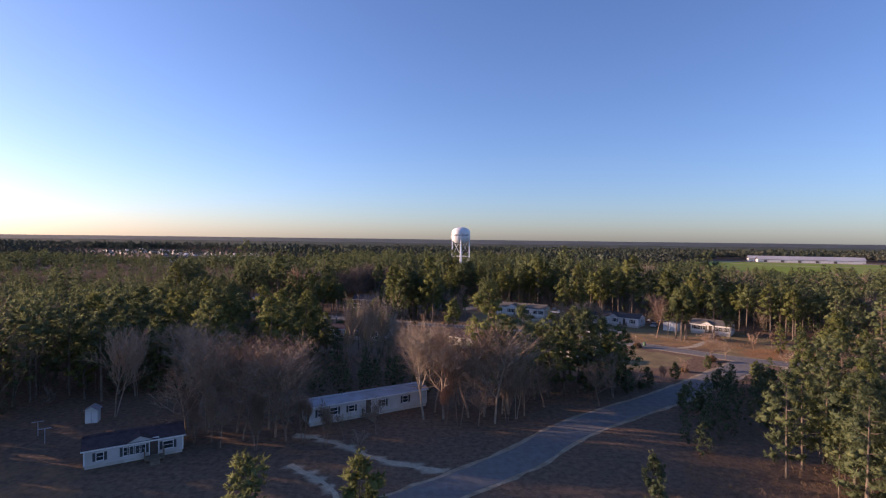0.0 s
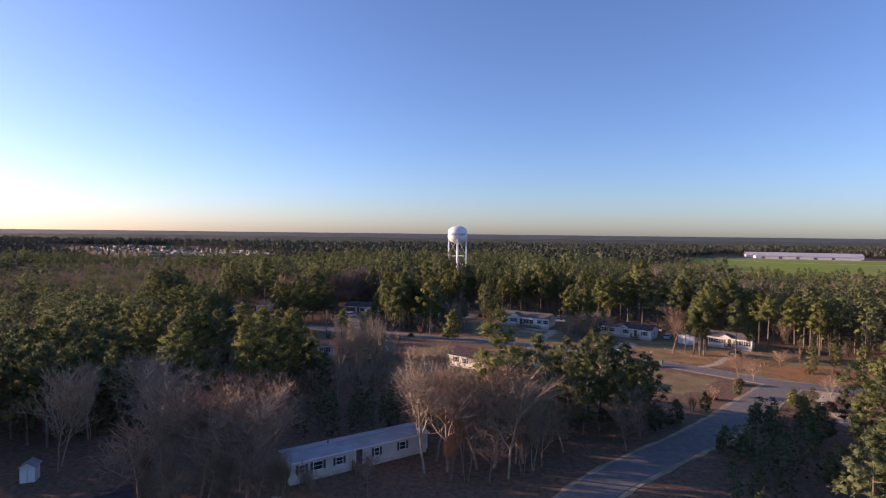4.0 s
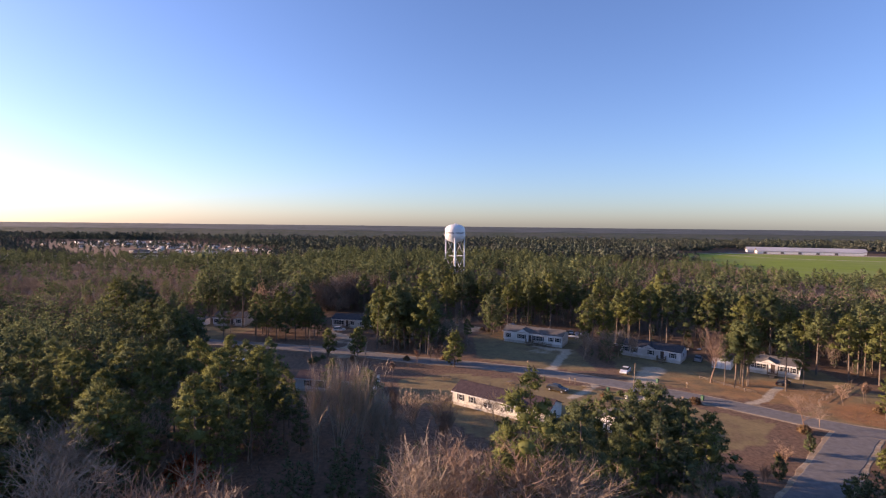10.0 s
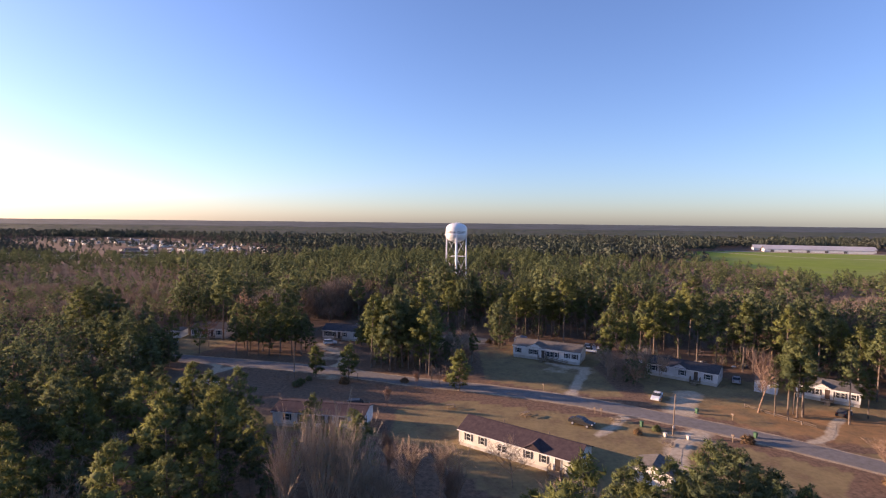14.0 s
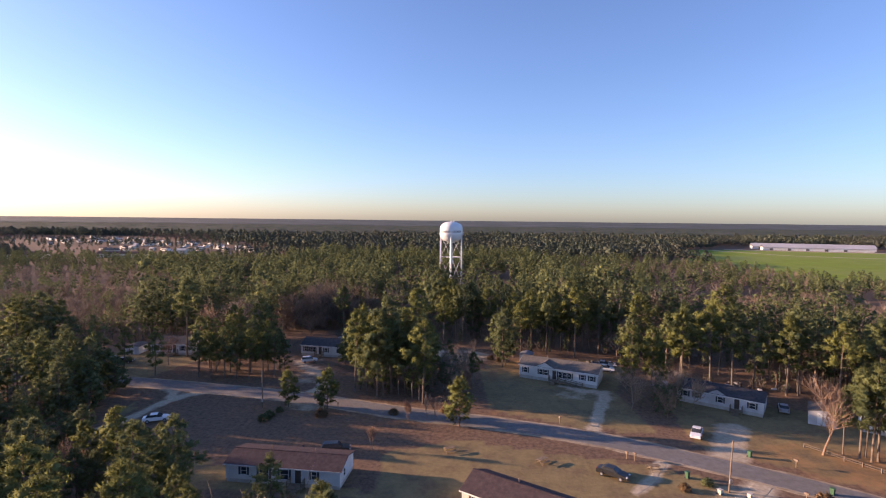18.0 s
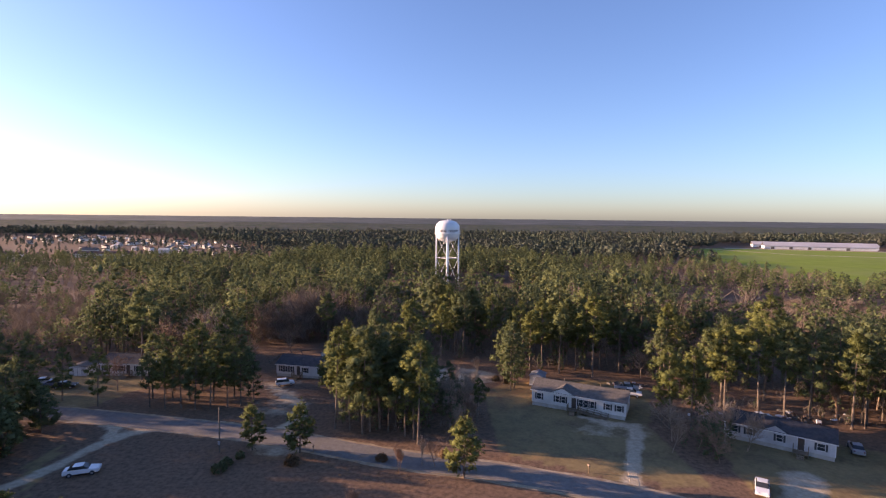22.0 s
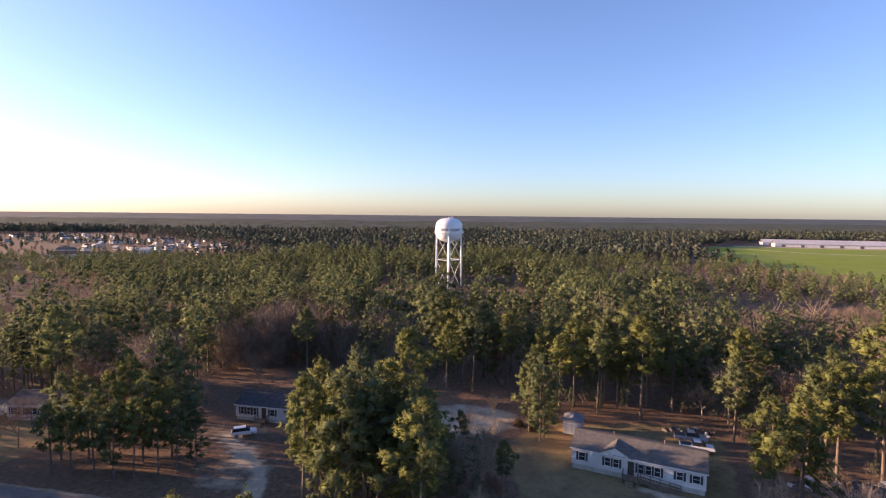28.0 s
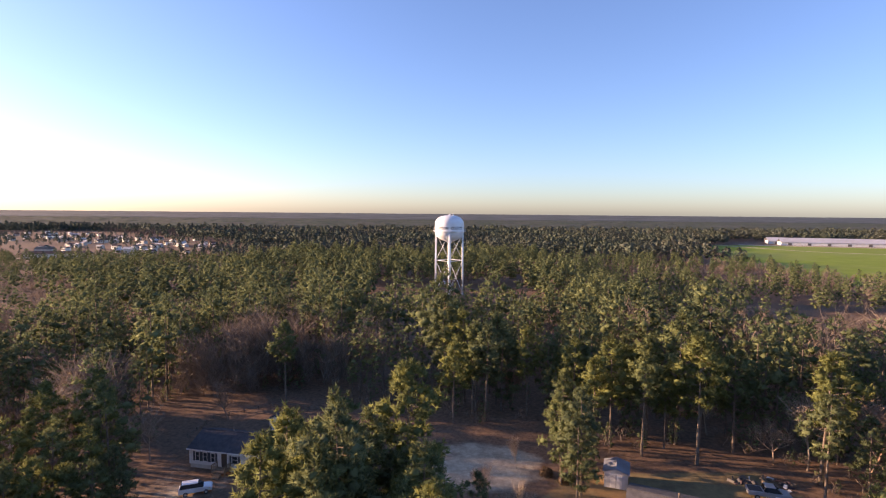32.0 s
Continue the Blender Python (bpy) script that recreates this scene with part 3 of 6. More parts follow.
        if steps:
            st = thing("porch_steps", m @ Matrix.Translation((c, -0.1, 0)), "weathered wooden porch with rails and steps at a house door", "porch", "porches at the houses")
            part("deck", boxed(-1.1, 1.1, -1.5, -0.02, skirt - 0.13, skirt - 0.03), M_wood, st)
            for sx in (-1.05, 1.05):
                for sy in (-1.45, -0.1):
                    part("post", boxed(sx - 0.05, sx + 0.05, sy - 0.05, sy + 0.05, -0.05, skirt + 0.95), M_wood, st)
                part("rail", boxed(sx - 0.04, sx + 0.04, -1.45, -0.1, skirt + 0.86, skirt + 0.95), M_wood, st)
                for k in range(6):
                    yy = -1.3 + k * 0.22
                    part("baluster", boxed(sx - 0.02, sx + 0.02, yy - 0.02, yy + 0.02, skirt - 0.05, skirt + 0.88), M_wood, st)
            n = 3
            for k in range(n):
                part("step", boxed(-0.55, 0.55, -1.5 - 0.3 * (k + 1), -1.5 - 0.3 * k, -0.03, (skirt - 0.05) * (n - k) / (n + 1)), M_wood, st)
    return h


mobile_home("a", "white double-wide mobile home with grey shingles and dark shutters", wall_h=3.35, skirt=0.75, rise=1.25, roof=M_roof_grey,
            windows=((0.08, 0.9, 1.5, 2.7), (0.285, 0.75, 1.5, 2.7), (0.35, 0.75, 1.5, 2.7), (0.54, 0.75, 1.4, 2.7), (0.595, 0.75, 1.4, 2.7), (0.66, 0.75, 1.4, 2.7), (0.82, 0.8, 1.6, 2.7), (0.935, 0.9, 1.6, 2.7)),
            door=0.465, dormer=(0.34, 5.0, 0.35), right_windows=((0.3, 0.7, 1.6, 2.7),))
mobile_home("b", "cream double-wide mobile home with brown shingles and a gable", wall_h=2.75, skirt=0.55, rise=1.35, siding=M_siding_cream, roof=M_roof_brown,
            windows=((0.09, 0.8, 1.25, 2.3), (0.22, 0.7, 1.2, 2.3), (0.375, 0.62, 1.0, 1.9), (0.415, 0.62, 1.0, 1.9), (0.62, 0.8, 1.25, 2.3), (0.75, 0.8, 1.25, 2.3)), arched=(0.375, 0.415),
            door=0.86, dormer=(0.66, 3.4, 0.35), gable=M_roof_brown, right_windows=((0.5, 0.8, 1.2, 2.3),))
mobile_home("c", "pale grey double-wide mobile home under leafless trees", wall_h=3.0, skirt=0.7, rise=1.2, siding=M_siding_grey, roof=M_roof_dark,
            windows=((0.1, 0.9, 1.4, 2.5), (0.24, 0.9, 1.4, 2.5), (0.52, 0.9, 1.4, 2.5), (0.88, 1.0, 1.4, 2.5)), door=0.71, dormer=(0.48, 4.0, 0.3), right_windows=((0.5, 0.8, 1.4, 2.5),))
mobile_home("d", "white double-wide mobile home with grey roof on red clay", wall_h=3.0, skirt=0.7, rise=1.15, roof=M_roof_grey,
            windows=((0.10, 0.8, 1.4, 2.5), (0.22, 0.7, 1.4, 2.5), (0.34, 0.7, 1.4, 2.5), (0.66, 0.7, 1.4, 2.5), (0.74, 0.6, 1.4, 2.5), (0.90, 0.8, 1.4, 2.5)), door=0.5, dormer=(0.40, 3.8, 0.3), right_windows=((0.5, 0.9, 1.4, 2.5),))
mobile_home("e", "white mobile home with a low brown roof beside dark pines", wall_h=2.75, skirt=0.55, rise=0.85, roof=M_roof_brown,
            windows=((0.16, 0.8, 1.3, 2.4), (0.34, 1.4, 1.0, 2.4), (0.52, 1.2, 1.0, 2.4), (0.78, 0.7, 1.3, 2.4)), door=0.64, right_windows=((0.3, 0.8, 1.2, 2.3),))
mobile_home("f", "white mobile home with a dark roof behind tall pines", wall_h=3.0, skirt=0.6, rise=1.4, roof=M_roof_dark,
            windows=((0.09, 0.6, 1.2, 2.5), (0.18, 0.6, 1.2, 2.5), (0.27, 0.6, 1.2, 2.5), (0.52, 0.9, 1.3, 2.4), (0.8, 0.9, 1.3, 2.4)), door=0.4, left_windows=((0.5, 0.8, 1.3, 2.4),))
mobile_home("g", "white mobile home with a dark roof and porch among pines", wall_h=3.0, skirt=0.6, rise=1.5, roof=M_roof_dark,
            windows=((0.12, 1.3, 1.2, 2.4), (0.34, 0.9, 1.2, 2.4), (0.46, 0.9, 1.2, 2.4), (0.8, 0.9, 1.2, 2.4)), door=0.6)
mobile_home("h", "white double-wide mobile home with a triple window in shade", wall_h=2.35, skirt=0.4, rise=0.65, roof=M_roof_brown, siding=M_siding_shaded,
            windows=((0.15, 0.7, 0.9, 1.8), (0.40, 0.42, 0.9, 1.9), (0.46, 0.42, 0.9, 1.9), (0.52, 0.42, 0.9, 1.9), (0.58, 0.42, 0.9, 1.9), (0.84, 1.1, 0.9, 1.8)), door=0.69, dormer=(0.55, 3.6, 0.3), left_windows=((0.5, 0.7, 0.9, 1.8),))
mobile_home("i", "long white single-wide mobile home with a low metal roof", wall_h=2.9, skirt=0.55, rise=0.4, roof=M_roof_metal, siding=M_siding_shaded,
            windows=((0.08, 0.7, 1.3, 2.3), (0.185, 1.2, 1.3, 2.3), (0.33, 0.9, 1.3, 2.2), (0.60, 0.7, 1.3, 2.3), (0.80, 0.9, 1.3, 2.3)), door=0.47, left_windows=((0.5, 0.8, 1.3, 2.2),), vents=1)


def shed(x, y, rz, w, d, h, label, wall, roof_m, rise=0.5):
    s = thing("shed", pose(x, y, 0, 0, 0, rz), label, "shed", "garden sheds")
    bm = bmesh.new()
    pts = [(-w / 2, -0.05), (w / 2, -0.05), (w / 2, h), (0, h + rise), (-w / 2, h)]
    f = [bm.verts.new((a, -d / 2, z)) for a, z in pts]
    b = [bm.verts.new((a, d / 2, z)) for a, z in pts]
    bm.faces.new(f)
    bm.faces.new(b[::-1])
    for k in range(5):
        bm.faces.new((f[(k + 1) % 5], f[k], b[k], b[(k + 1) % 5]))
    bmesh.ops.recalc_face_normals(bm, faces=bm.faces)
    part("wall", bm, wall, s)
    bm = bmesh.new()
    o = 0.2
    sl = rise / (w / 2)
    prof = [(-w / 2 - o, h - o * sl), (0, h + rise), (w / 2 + o, h - o * sl), (w / 2 + o, h - o * sl + 0.07), (0, h + rise + 0.07), (-w / 2 - o, h - o * sl + 0.07)]
    f = [bm.verts.new((a, -d / 2 - o, z)) for a, z in prof]
    b = [bm.verts.new((a, d / 2 + o, z)) for a, z in prof]
    for q in ((0, 1, 4, 5), (1, 2, 3, 4)):
        bm.faces.new([f[k] for k in q])
        bm.faces.new([b[k] for k in q[::-1]])
    for k in range(6):
        bm.faces.new((f[k], f[(k + 1) % 6], b[(k + 1) % 6], b[k]))
    bmesh.ops.recalc_face_normals(bm, faces=bm.faces)
    part("roof", bm, roof_m, s)
    dr = boxed(-0.8, 0.8, -d / 2 - 0.05, -d / 2 + 0.02, 0.05, h - 0.25)
    dl = part("door", dr, M_trim, s)
    part("door_split", boxed(-0.02, 0.02, -d / 2 - 0.06, -d / 2 - 0.04, 0.08, h - 0.28), M_shutter, dl)
    return s


shed(17.6, 207.0, -22, 3.2, 3.6, 2.3, "small metal shed with a pale blue grey roof behind the house", M_siding_grey, M_roof_metal)
shed(-55.5, 75.2, 20, 1.6, 1.5, 2.0, "small white garden shed at the edge of dark woods", M_siding, M_roof_metal)
shed(25.8, 124.0, -34, 5.4, 4.2, 2.4, "small outbuilding with a grey shingle roof beside dry lawn", M_siding_cream, M_roof_grey, 0.9)
shed(-35.5, 226.0, -20, 2.6, 3.0, 2.2, "small dark roofed shed in a back yard", M_siding_grey, M_roof_dark)
shed(-92.0, 213, 0, 4.0, 4.6, 2.2, "low shed with a grey roof beside a mobile home", M_siding_grey, M_roof_grey, 0.4)
shed(68.6, 167.0, -36, 4.4, 5.6, 2.6, "pale shed behind a mobile home under pines", M_siding_grey, M_roof_grey)


# ---- vehicles ----
def car(x, y, rz, label, paint, kind="sedan", group="parked vehicles"):
    """A parked vehicle: body, cabin with glass, four wheels, lamps. It faces +x before it is turned."""
    c = thing("pickup_truck" if kind == "pickup" else "car", pose(x, y, 0, 0, 0, rz), label, "truck" if kind == "pickup" else "car", group)
    L_, W_ = (5.3, 1.9) if kind == "pickup" else (4.7, 1.8)
    side = {"sedan": [(-2.35, 0.35), (-2.3, 0.95), (-1.5, 1.02), (1.0, 0.98), (2.1, 0.82), (2.35, 0.6), (2.3, 0.35)],
            "suv": [(-2.35, 0.4), (-2.35, 1.1), (-1.5, 1.12), (1.1, 1.08), (2.2, 0.95), (2.35, 0.65), (2.3, 0.4)],
            "pickup": [(-2.65, 0.5), (-2.65, 1.08), (-0.6, 1.1), (1.3, 1.1), (2.5, 1.02), (2.65, 0.8), (2.62, 0.5)]}[kind]
    cab = {"sedan": [(-1.75, 1.0), (-1.1, 1.42), (0.3, 1.45), (1.05, 0.97)], "suv": [(-2.25, 1.1), (-2.05, 1.72), (0.4, 1.74), (1.15, 1.07)], "pickup": [(-0.75, 1.1), (-0.6, 1.72), (0.75, 1.74), (1.45, 1.09)]}[kind]

    def prism(prof, w0, w1=None):
        bm = bmesh.new()
        w1 = w1 or w0
        zs = [z for _, z in prof]
        lo, hi = min(zs), max(zs)
        wid = [w0 + (w1 - w0) * (z - lo) / (hi - lo) for z in zs]
        a = [bm.verts.new((p, -w / 2, z)) for (p, z), w in zip(prof, wid)]
        b = [bm.verts.new((p, w / 2, z)) for (p, z), w in zip(prof, wid)]
        bm.faces.new(a)
        bm.faces.new(b[::-1])
        for k in range(len(prof)):
            j = (k + 1) % len(prof)
            bm.faces.new((a[k], b[k], b[j], a[j]))
        bmesh.ops.recalc_face_normals(bm, faces=bm.faces)
        bmesh.ops.bevel(bm, geom=list(bm.edges), offset=0.05, segments=2, affect="EDGES")
        return bm
    part("body", prism(side, W_, W_ * 0.95), paint, c)
    cabin = part("cabin", prism(cab, W_ * 0.92, W_ * 0.76), M_glass, c)
    top = [(p * 0.93 + (-0.02), z) for p, z in cab[1:3]]
    part("roof", boxed(top[0][0], top[1][0], -W_ * 0.37, W_ * 0.37, cab[1][1] - 0.01, cab[1][1] + 0.05, bevel=0.02), paint, cabin)
    if kind == "pickup":
        part("load_bed", boxed(-2.55, -0.85, -0.75, 0.75, 1.085, 1.11), M_shutter, c)
    for sx in (-L_ * 0.30, L_ * 0.31):
        for sy in (-W_ / 2, W_ / 2):
            wb = bmesh.new()
            tube(wb, (sx, sy - 0.11, 0.33), (sx, sy + 0.11, 0.33), 0.33, 0.33, 14)
            w = part("wheel", wb, M_letter, c)
            rb = bmesh.new()
            tube(rb, (sx, sy - 0.12, 0.33), (sx, sy + 0.12, 0.33), 0.19, 0.19, 10)
            part("rim", rb, M_steel, w)
    for sy in (-W_ * 0.36, W_ * 0.36):
        part("headlight", boxed(L_ / 2 - 0.16, L_ / 2 + 0.01, sy - 0.16, sy + 0.16, 0.66, 0.80), M_tank, c)
        part("tail_light", boxed(-L_ / 2 - 0.01, -L_ / 2 + 0.08, sy - 0.10, sy + 0.10, 0.76, 0.94), M_tail, c)
    return c


M_tail = mat("red_lens", (0.30, 0.02, 0.02), (0.22, 0.015, 0.015), 2, 0.3)
M_paint_white = mat("white_car_paint", (0.78, 0.78, 0.78), (0.72, 0.72, 0.72), 0.7, 0.25)
M_paint_silver = mat("silver_car_paint", (0.50, 0.53, 0.57), (0.42, 0.45, 0.49), 0.7, 0.3, metal=0.4)
M_paint_black = mat("black_car_paint", (0.02, 0.02, 0.022), (0.035, 0.035, 0.035), 0.7, 0.3)
M_paint_blue = mat("blue_car_paint", (0.10, 0.14, 0.24), (0.07, 0.10, 0.18), 0.7, 0.3)
car(40.5, 159.8, 238, "white sedan parked on grass beside a gravel drive", M_paint_white)
car(20.4, 144.9, -38, "black compact car parked on dry lawn", M_paint_black)
car(-41.0, 205.0, 20, "white sport utility car parked before a mobile home", M_paint_white, "suv").scale = (0.88, 0.88, 0.88)
car(36.2, 199.1, -20, "white pickup truck parked behind a mobile home", M_paint_white, "pickup")
car(37.0, 202.8, -18, "silver blue pickup truck parked behind a mobile home", M_paint_silver, "pickup")
car(-92.0, 203.5, 15, "dark blue sedan parked by a mobile home", M_paint_blue)
car(-95.5, 205.0, 20, "silver sedan parked by a mobile home", M_paint_silver)
car(-89.0, 202.4, 10, "dark sedan parked by a mobile home", M_paint_black)
car(-59.3, 164.3, 20, "white sedan parked beside a drive on dry lawn", M_paint_white)
car(60.0, 184.6, 30, "dark blue car parked among scrap behind a mobile home", M_paint_blue)
car(57.2, 186.0, 10, "old silver car parked among scrap behind a mobile home", M_paint_silver)
car(64.8, 172.5, 60, "pale car parked beside a mobile home", M_paint_silver)
car(74.4, 151.5, 40, "dark car parked before a mobile home", M_paint_black)
car(-23.0, 152.0, 10, "dark sport utility car parked behind a mobile home", M_paint_black, "suv")


# ---- water tower ----
TX, TY = 0.0, 374.5


def lathe(prof, sides=40):
    bm = bmesh.new()
    rings = []
    for r, z in prof:
        if r < 0.01:
            rings.append([bm.verts.new((0, 0, z))])
        else:
            rings.append([bm.verts.new((r * math.cos(2 * math.pi * k / sides), r * math.sin(2 * math.pi * k / sides), z)) for k in range(sides)])
    for a, b in zip(rings, rings[1:]):
        for k in range(sides):
            j = (k + 1) % sides
            if len(a) == 1:
                bm.faces.new((a[0], b[j], b[k]))
            elif len(b) == 1:
                bm.faces.new((a[k], a[j], b[0]))
            else:
                bm.faces.new((a[k], a[j], b[j], b[k]))
    bmesh.ops.recalc_face_normals(bm, faces=bm.faces)
    return bm


def water_tower():
    t = thing("water_tower", pose(TX, TY, 0), "tall white steel water tower on legs with black lettering", "water tower")
    R = 6.75
    dome = [(R * math.cos(a) ** 0.8, 32.9 + 4.3 * math.sin(a) ** 0.9) for a in [math.pi / 2 * k / 9 for k in range(9)]] + [(0.0, 37.2)]
    dome[-1] = (0.0, 37.2)
    bowl = [(0.0, 25.0)] + [(R * math.sin(a), 29.6 - 4.6 * math.cos(a)) for a in [math.pi / 2 * k / 8 for k in range(1, 9)]]
    tank = part("tank", lathe(bowl + [(R, 31.5)] + dome), M_tank, t, "white domed tank", smooth=True)
    part("balcony", lathe([(R - 0.1, 29.75), (R + 0.75, 29.75), (R + 0.75, 29.95), (R - 0.1, 29.95)]), M_tank, t)
    rail = bmesh.new()
    for k in range(24):
        a, b = 2 * math.pi * k / 24, 2 * math.pi * (k + 1) / 24
        tube(rail, ((R + 0.7) * math.cos(a), (R + 0.7) * math.sin(a), 30.95), ((R + 0.7) * math.cos(b), (R + 0.7) * math.sin(b), 30.95), 0.025, 0.025, 4, False)
        tube(rail, ((R + 0.7) * math.cos(a), (R + 0.7) * math.sin(a), 29.9), ((R + 0.7) * math.cos(a), (R + 0.7) * math.sin(a), 30.95), 0.02, 0.02, 4, False)
    part("balcony_rail", rail, M_tank, t)
    for (vx, vy, r) in ((0, 0, 0.45), (1.6, -0.6, 0.3)):
        vb = bmesh.new()
        tube(vb, (vx, vy, 36.8), (vx, vy, 37.65), r, r, 10)
        tube(vb, (vx, vy, 37.6), (vx, vy, 37.85), r * 1.5, r * 0.5, 10)
        part("roof_vent", vb, M_tank, tank)
    rb = bmesh.new()
    tube(rb, (0, 0, -0.1), (0, 0, 24.0), 0.7, 0.7, 18)
    tube(rb, (0, 0, 24.0), (0, 0, 25.6), 0.7, 1.8, 18)
    part("riser", rb, M_tank, t, smooth=True)
    legs = [(6.1 * math.cos(radians(a)), 6.1 * math.sin(radians(a))) for a in (-91.5, -1.5, 88.5, 178.5)]
    for lx, ly in legs:
        lb = bmesh.new()
        tube(lb, (lx * 1.05, ly * 1.05, -0.1), (lx * 1.0, ly * 1.0, 30.6), 0.44, 0.40, 14)
        leg = part("leg", lb, M_tank, t, smooth=True)
        part("footing", boxed(lx * 1.05 - 1, lx * 1.05 + 1, ly * 1.05 - 1, ly * 1.05 + 1, -0.1, 0.4), M_skirt, leg)
    for k in range(4):
        (ax, ay), (bx, by) = legs[k], legs[(k + 1) % 4]
        sb = bmesh.new()
        tube(sb, (ax * 1.02, ay * 1.02, 16.2), (bx * 1.02, by * 1.02, 16.2), 0.13, 0.13, 8)
        part("strut", sb, M_tank, t)
        for z0, z1 in ((1.0, 16.0), (16.4, 28.6)):
            for (p, q) in (((ax, ay), (bx, by)), ((bx, by), (ax, ay))):
                sb = bmesh.new()
                tube(sb, (p[0] * 1.03, p[1] * 1.03, z0), (q[0], q[1], z1), 0.055, 0.055, 6)
                part("brace", sb, M_tank, t)
    lad = bmesh.new()
    for s in (-0.25, 0.25):
        tube(lad, (legs[3][0] - 0.6, legs[3][1] + s, 0.5), (legs[3][0] - 0.6, legs[3][1] + s, 30.5), 0.05, 0.05, 4)
    for k in range(60):
        tube(lad, (legs[3][0] - 0.6, legs[3][1] - 0.25, 1 + k * 0.48), (legs[3][0] - 0.6, legs[3][1] + 0.25, 1 + k * 0.48), 0.03, 0.03, 4, False)
    part("ladder", lad, M_tank, t)
    # lettering, bent round the tank
    for word, side, shift in (("ROBESON", "RIGHT", -0.55), ("COUNTY", "LEFT", 0.55)):
        fc = bpy.data.curves.new("lettering", "FONT")
        fc.body = word
        fc.size, fc.align_x, fc.space_character, fc.offset = 1.8, side, 1.12, 0.07
        tmp = new("lettering_source", fc)
        bpy.context.view_layer.update()
        me = bpy.data.meshes.new_from_object(tmp.evaluated_get(bpy.context.evaluated_depsgraph_get()))
        bpy.data.objects.remove(tmp)
        bm = bmesh.new()
        bm.from_mesh(me)
        bmesh.ops.triangulate(bm, faces=bm.faces)
        bmesh.ops.subdivide_edges(bm, edges=[e for e in bm.edges if e.calc_length() > 0.5], cuts=2)
        for v in bm.verts:
            a = radians(-92) + (v.co.x * 0.76 + shift) / R
            v.co = Vector(((R + 0.03) * math.cos(a), (R + 0.03) * math.sin(a), 30.75 + v.co.y))
        part("lettering", bm, M_letter, tank, "black block letters")
    return t


water_tower()


# ---- poles and roadside things ----
def pole(x, y, h, lean, label):
    p = thing("utility_pole", pose(x, y, 0, 0, lean, 0), label, "pole", "wooden poles by the road")
    b = bmesh.new()
    tube(b, (0, 0, -0.4), (0, 0, h), 0.13, 0.09, 10)
    part("pole", b, M_pole, p)
    part("meter_box", boxed(-0.16, 0.16, -0.32, -0.14, 1.4, 2.0, bevel=0.02), M_steel, p, "grey metal meter box")
    return p


pole(-41.8, 171.3, 7.6, 0, "weathered wooden yard-light pole beside the road")
pole(35.6, 140.6, 7.6, 2, "leaning wooden yard-light pole beside a sandy drive")


def mailbox(x, y, rz):
    m = thing("mailbox", pose(x, y, 0, 0, 0, rz), "small roadside mailbox on a wooden post", "mailbox", "mailboxes by the road")
    part("post", boxed(-0.05, 0.05, -0.05, 0.05, -0.1, 1.05), M_wood, m)
    b = boxed(-0.12, 0.12, -0.28, 0.28, 1.05, 1.2)
    tube(b, (0, -0.28, 1.2), (0, 0.28, 1.2), 0.12, 0.12, 10)
    part("box", b, M_pole, m)
    part("flag", boxed(0.13, 0.15, -0.05, 0.12, 1.15, 1.3), M_tail, m)


for q in ((24.5, 150.5, 20), (25.6, 150.0, 25), (45.0, 138.2, 30), (-26.5, 171.2, 10), (50.5, 148.2, 30), (17.0, 165.0, 15)):
    mailbox(*q)


def bin_thing(x, y, col, label, h=1.1):
    b = thing("wheeled_bin", pose(x, y, 0, 0, 0, 30), label, "bin", "bins and boxes in the yard")
    bm = bmesh.new()
    tube(bm, (0, 0, 0.02), (0, 0, h), 0.3, 0.38, 4)
    part("tub", bm, col, b)
    part("lid", boxed(-0.32, 0.32, -0.32, 0.32, h, h + 0.07, bevel=0.02), col, b)
    bm = bmesh.new()
    tube(bm, (-0.3, 0.28, 0.12), (0.3, 0.28, 0.12), 0.12, 0.12, 10)
    part("wheel", bm, M_letter, b)


M_bin = mat("green_plastic", (0.03, 0.10, 0.05), (0.045, 0.13, 0.065), 1.0, 0.5)
for bx, by, c, lb in ((45.2, 151.6, M_bin, "green wheeled bin at the mouth of a drive"), (50.0, 140.0, M_bin, "green wheeled bin on the road shoulder"), (37.6, 139.0, M_skirt, "pale plastic bin beside a yard-light pole"), (34.0, 140.0, M_skirt, "pale plastic bin beside a yard-light pole"), (31.5, 144.5, M_bin, "green wheeled bin beside a gravel pad")):
    bin_thing(bx, by, c, lb, 0.7 if c is M_skirt else 1.0)


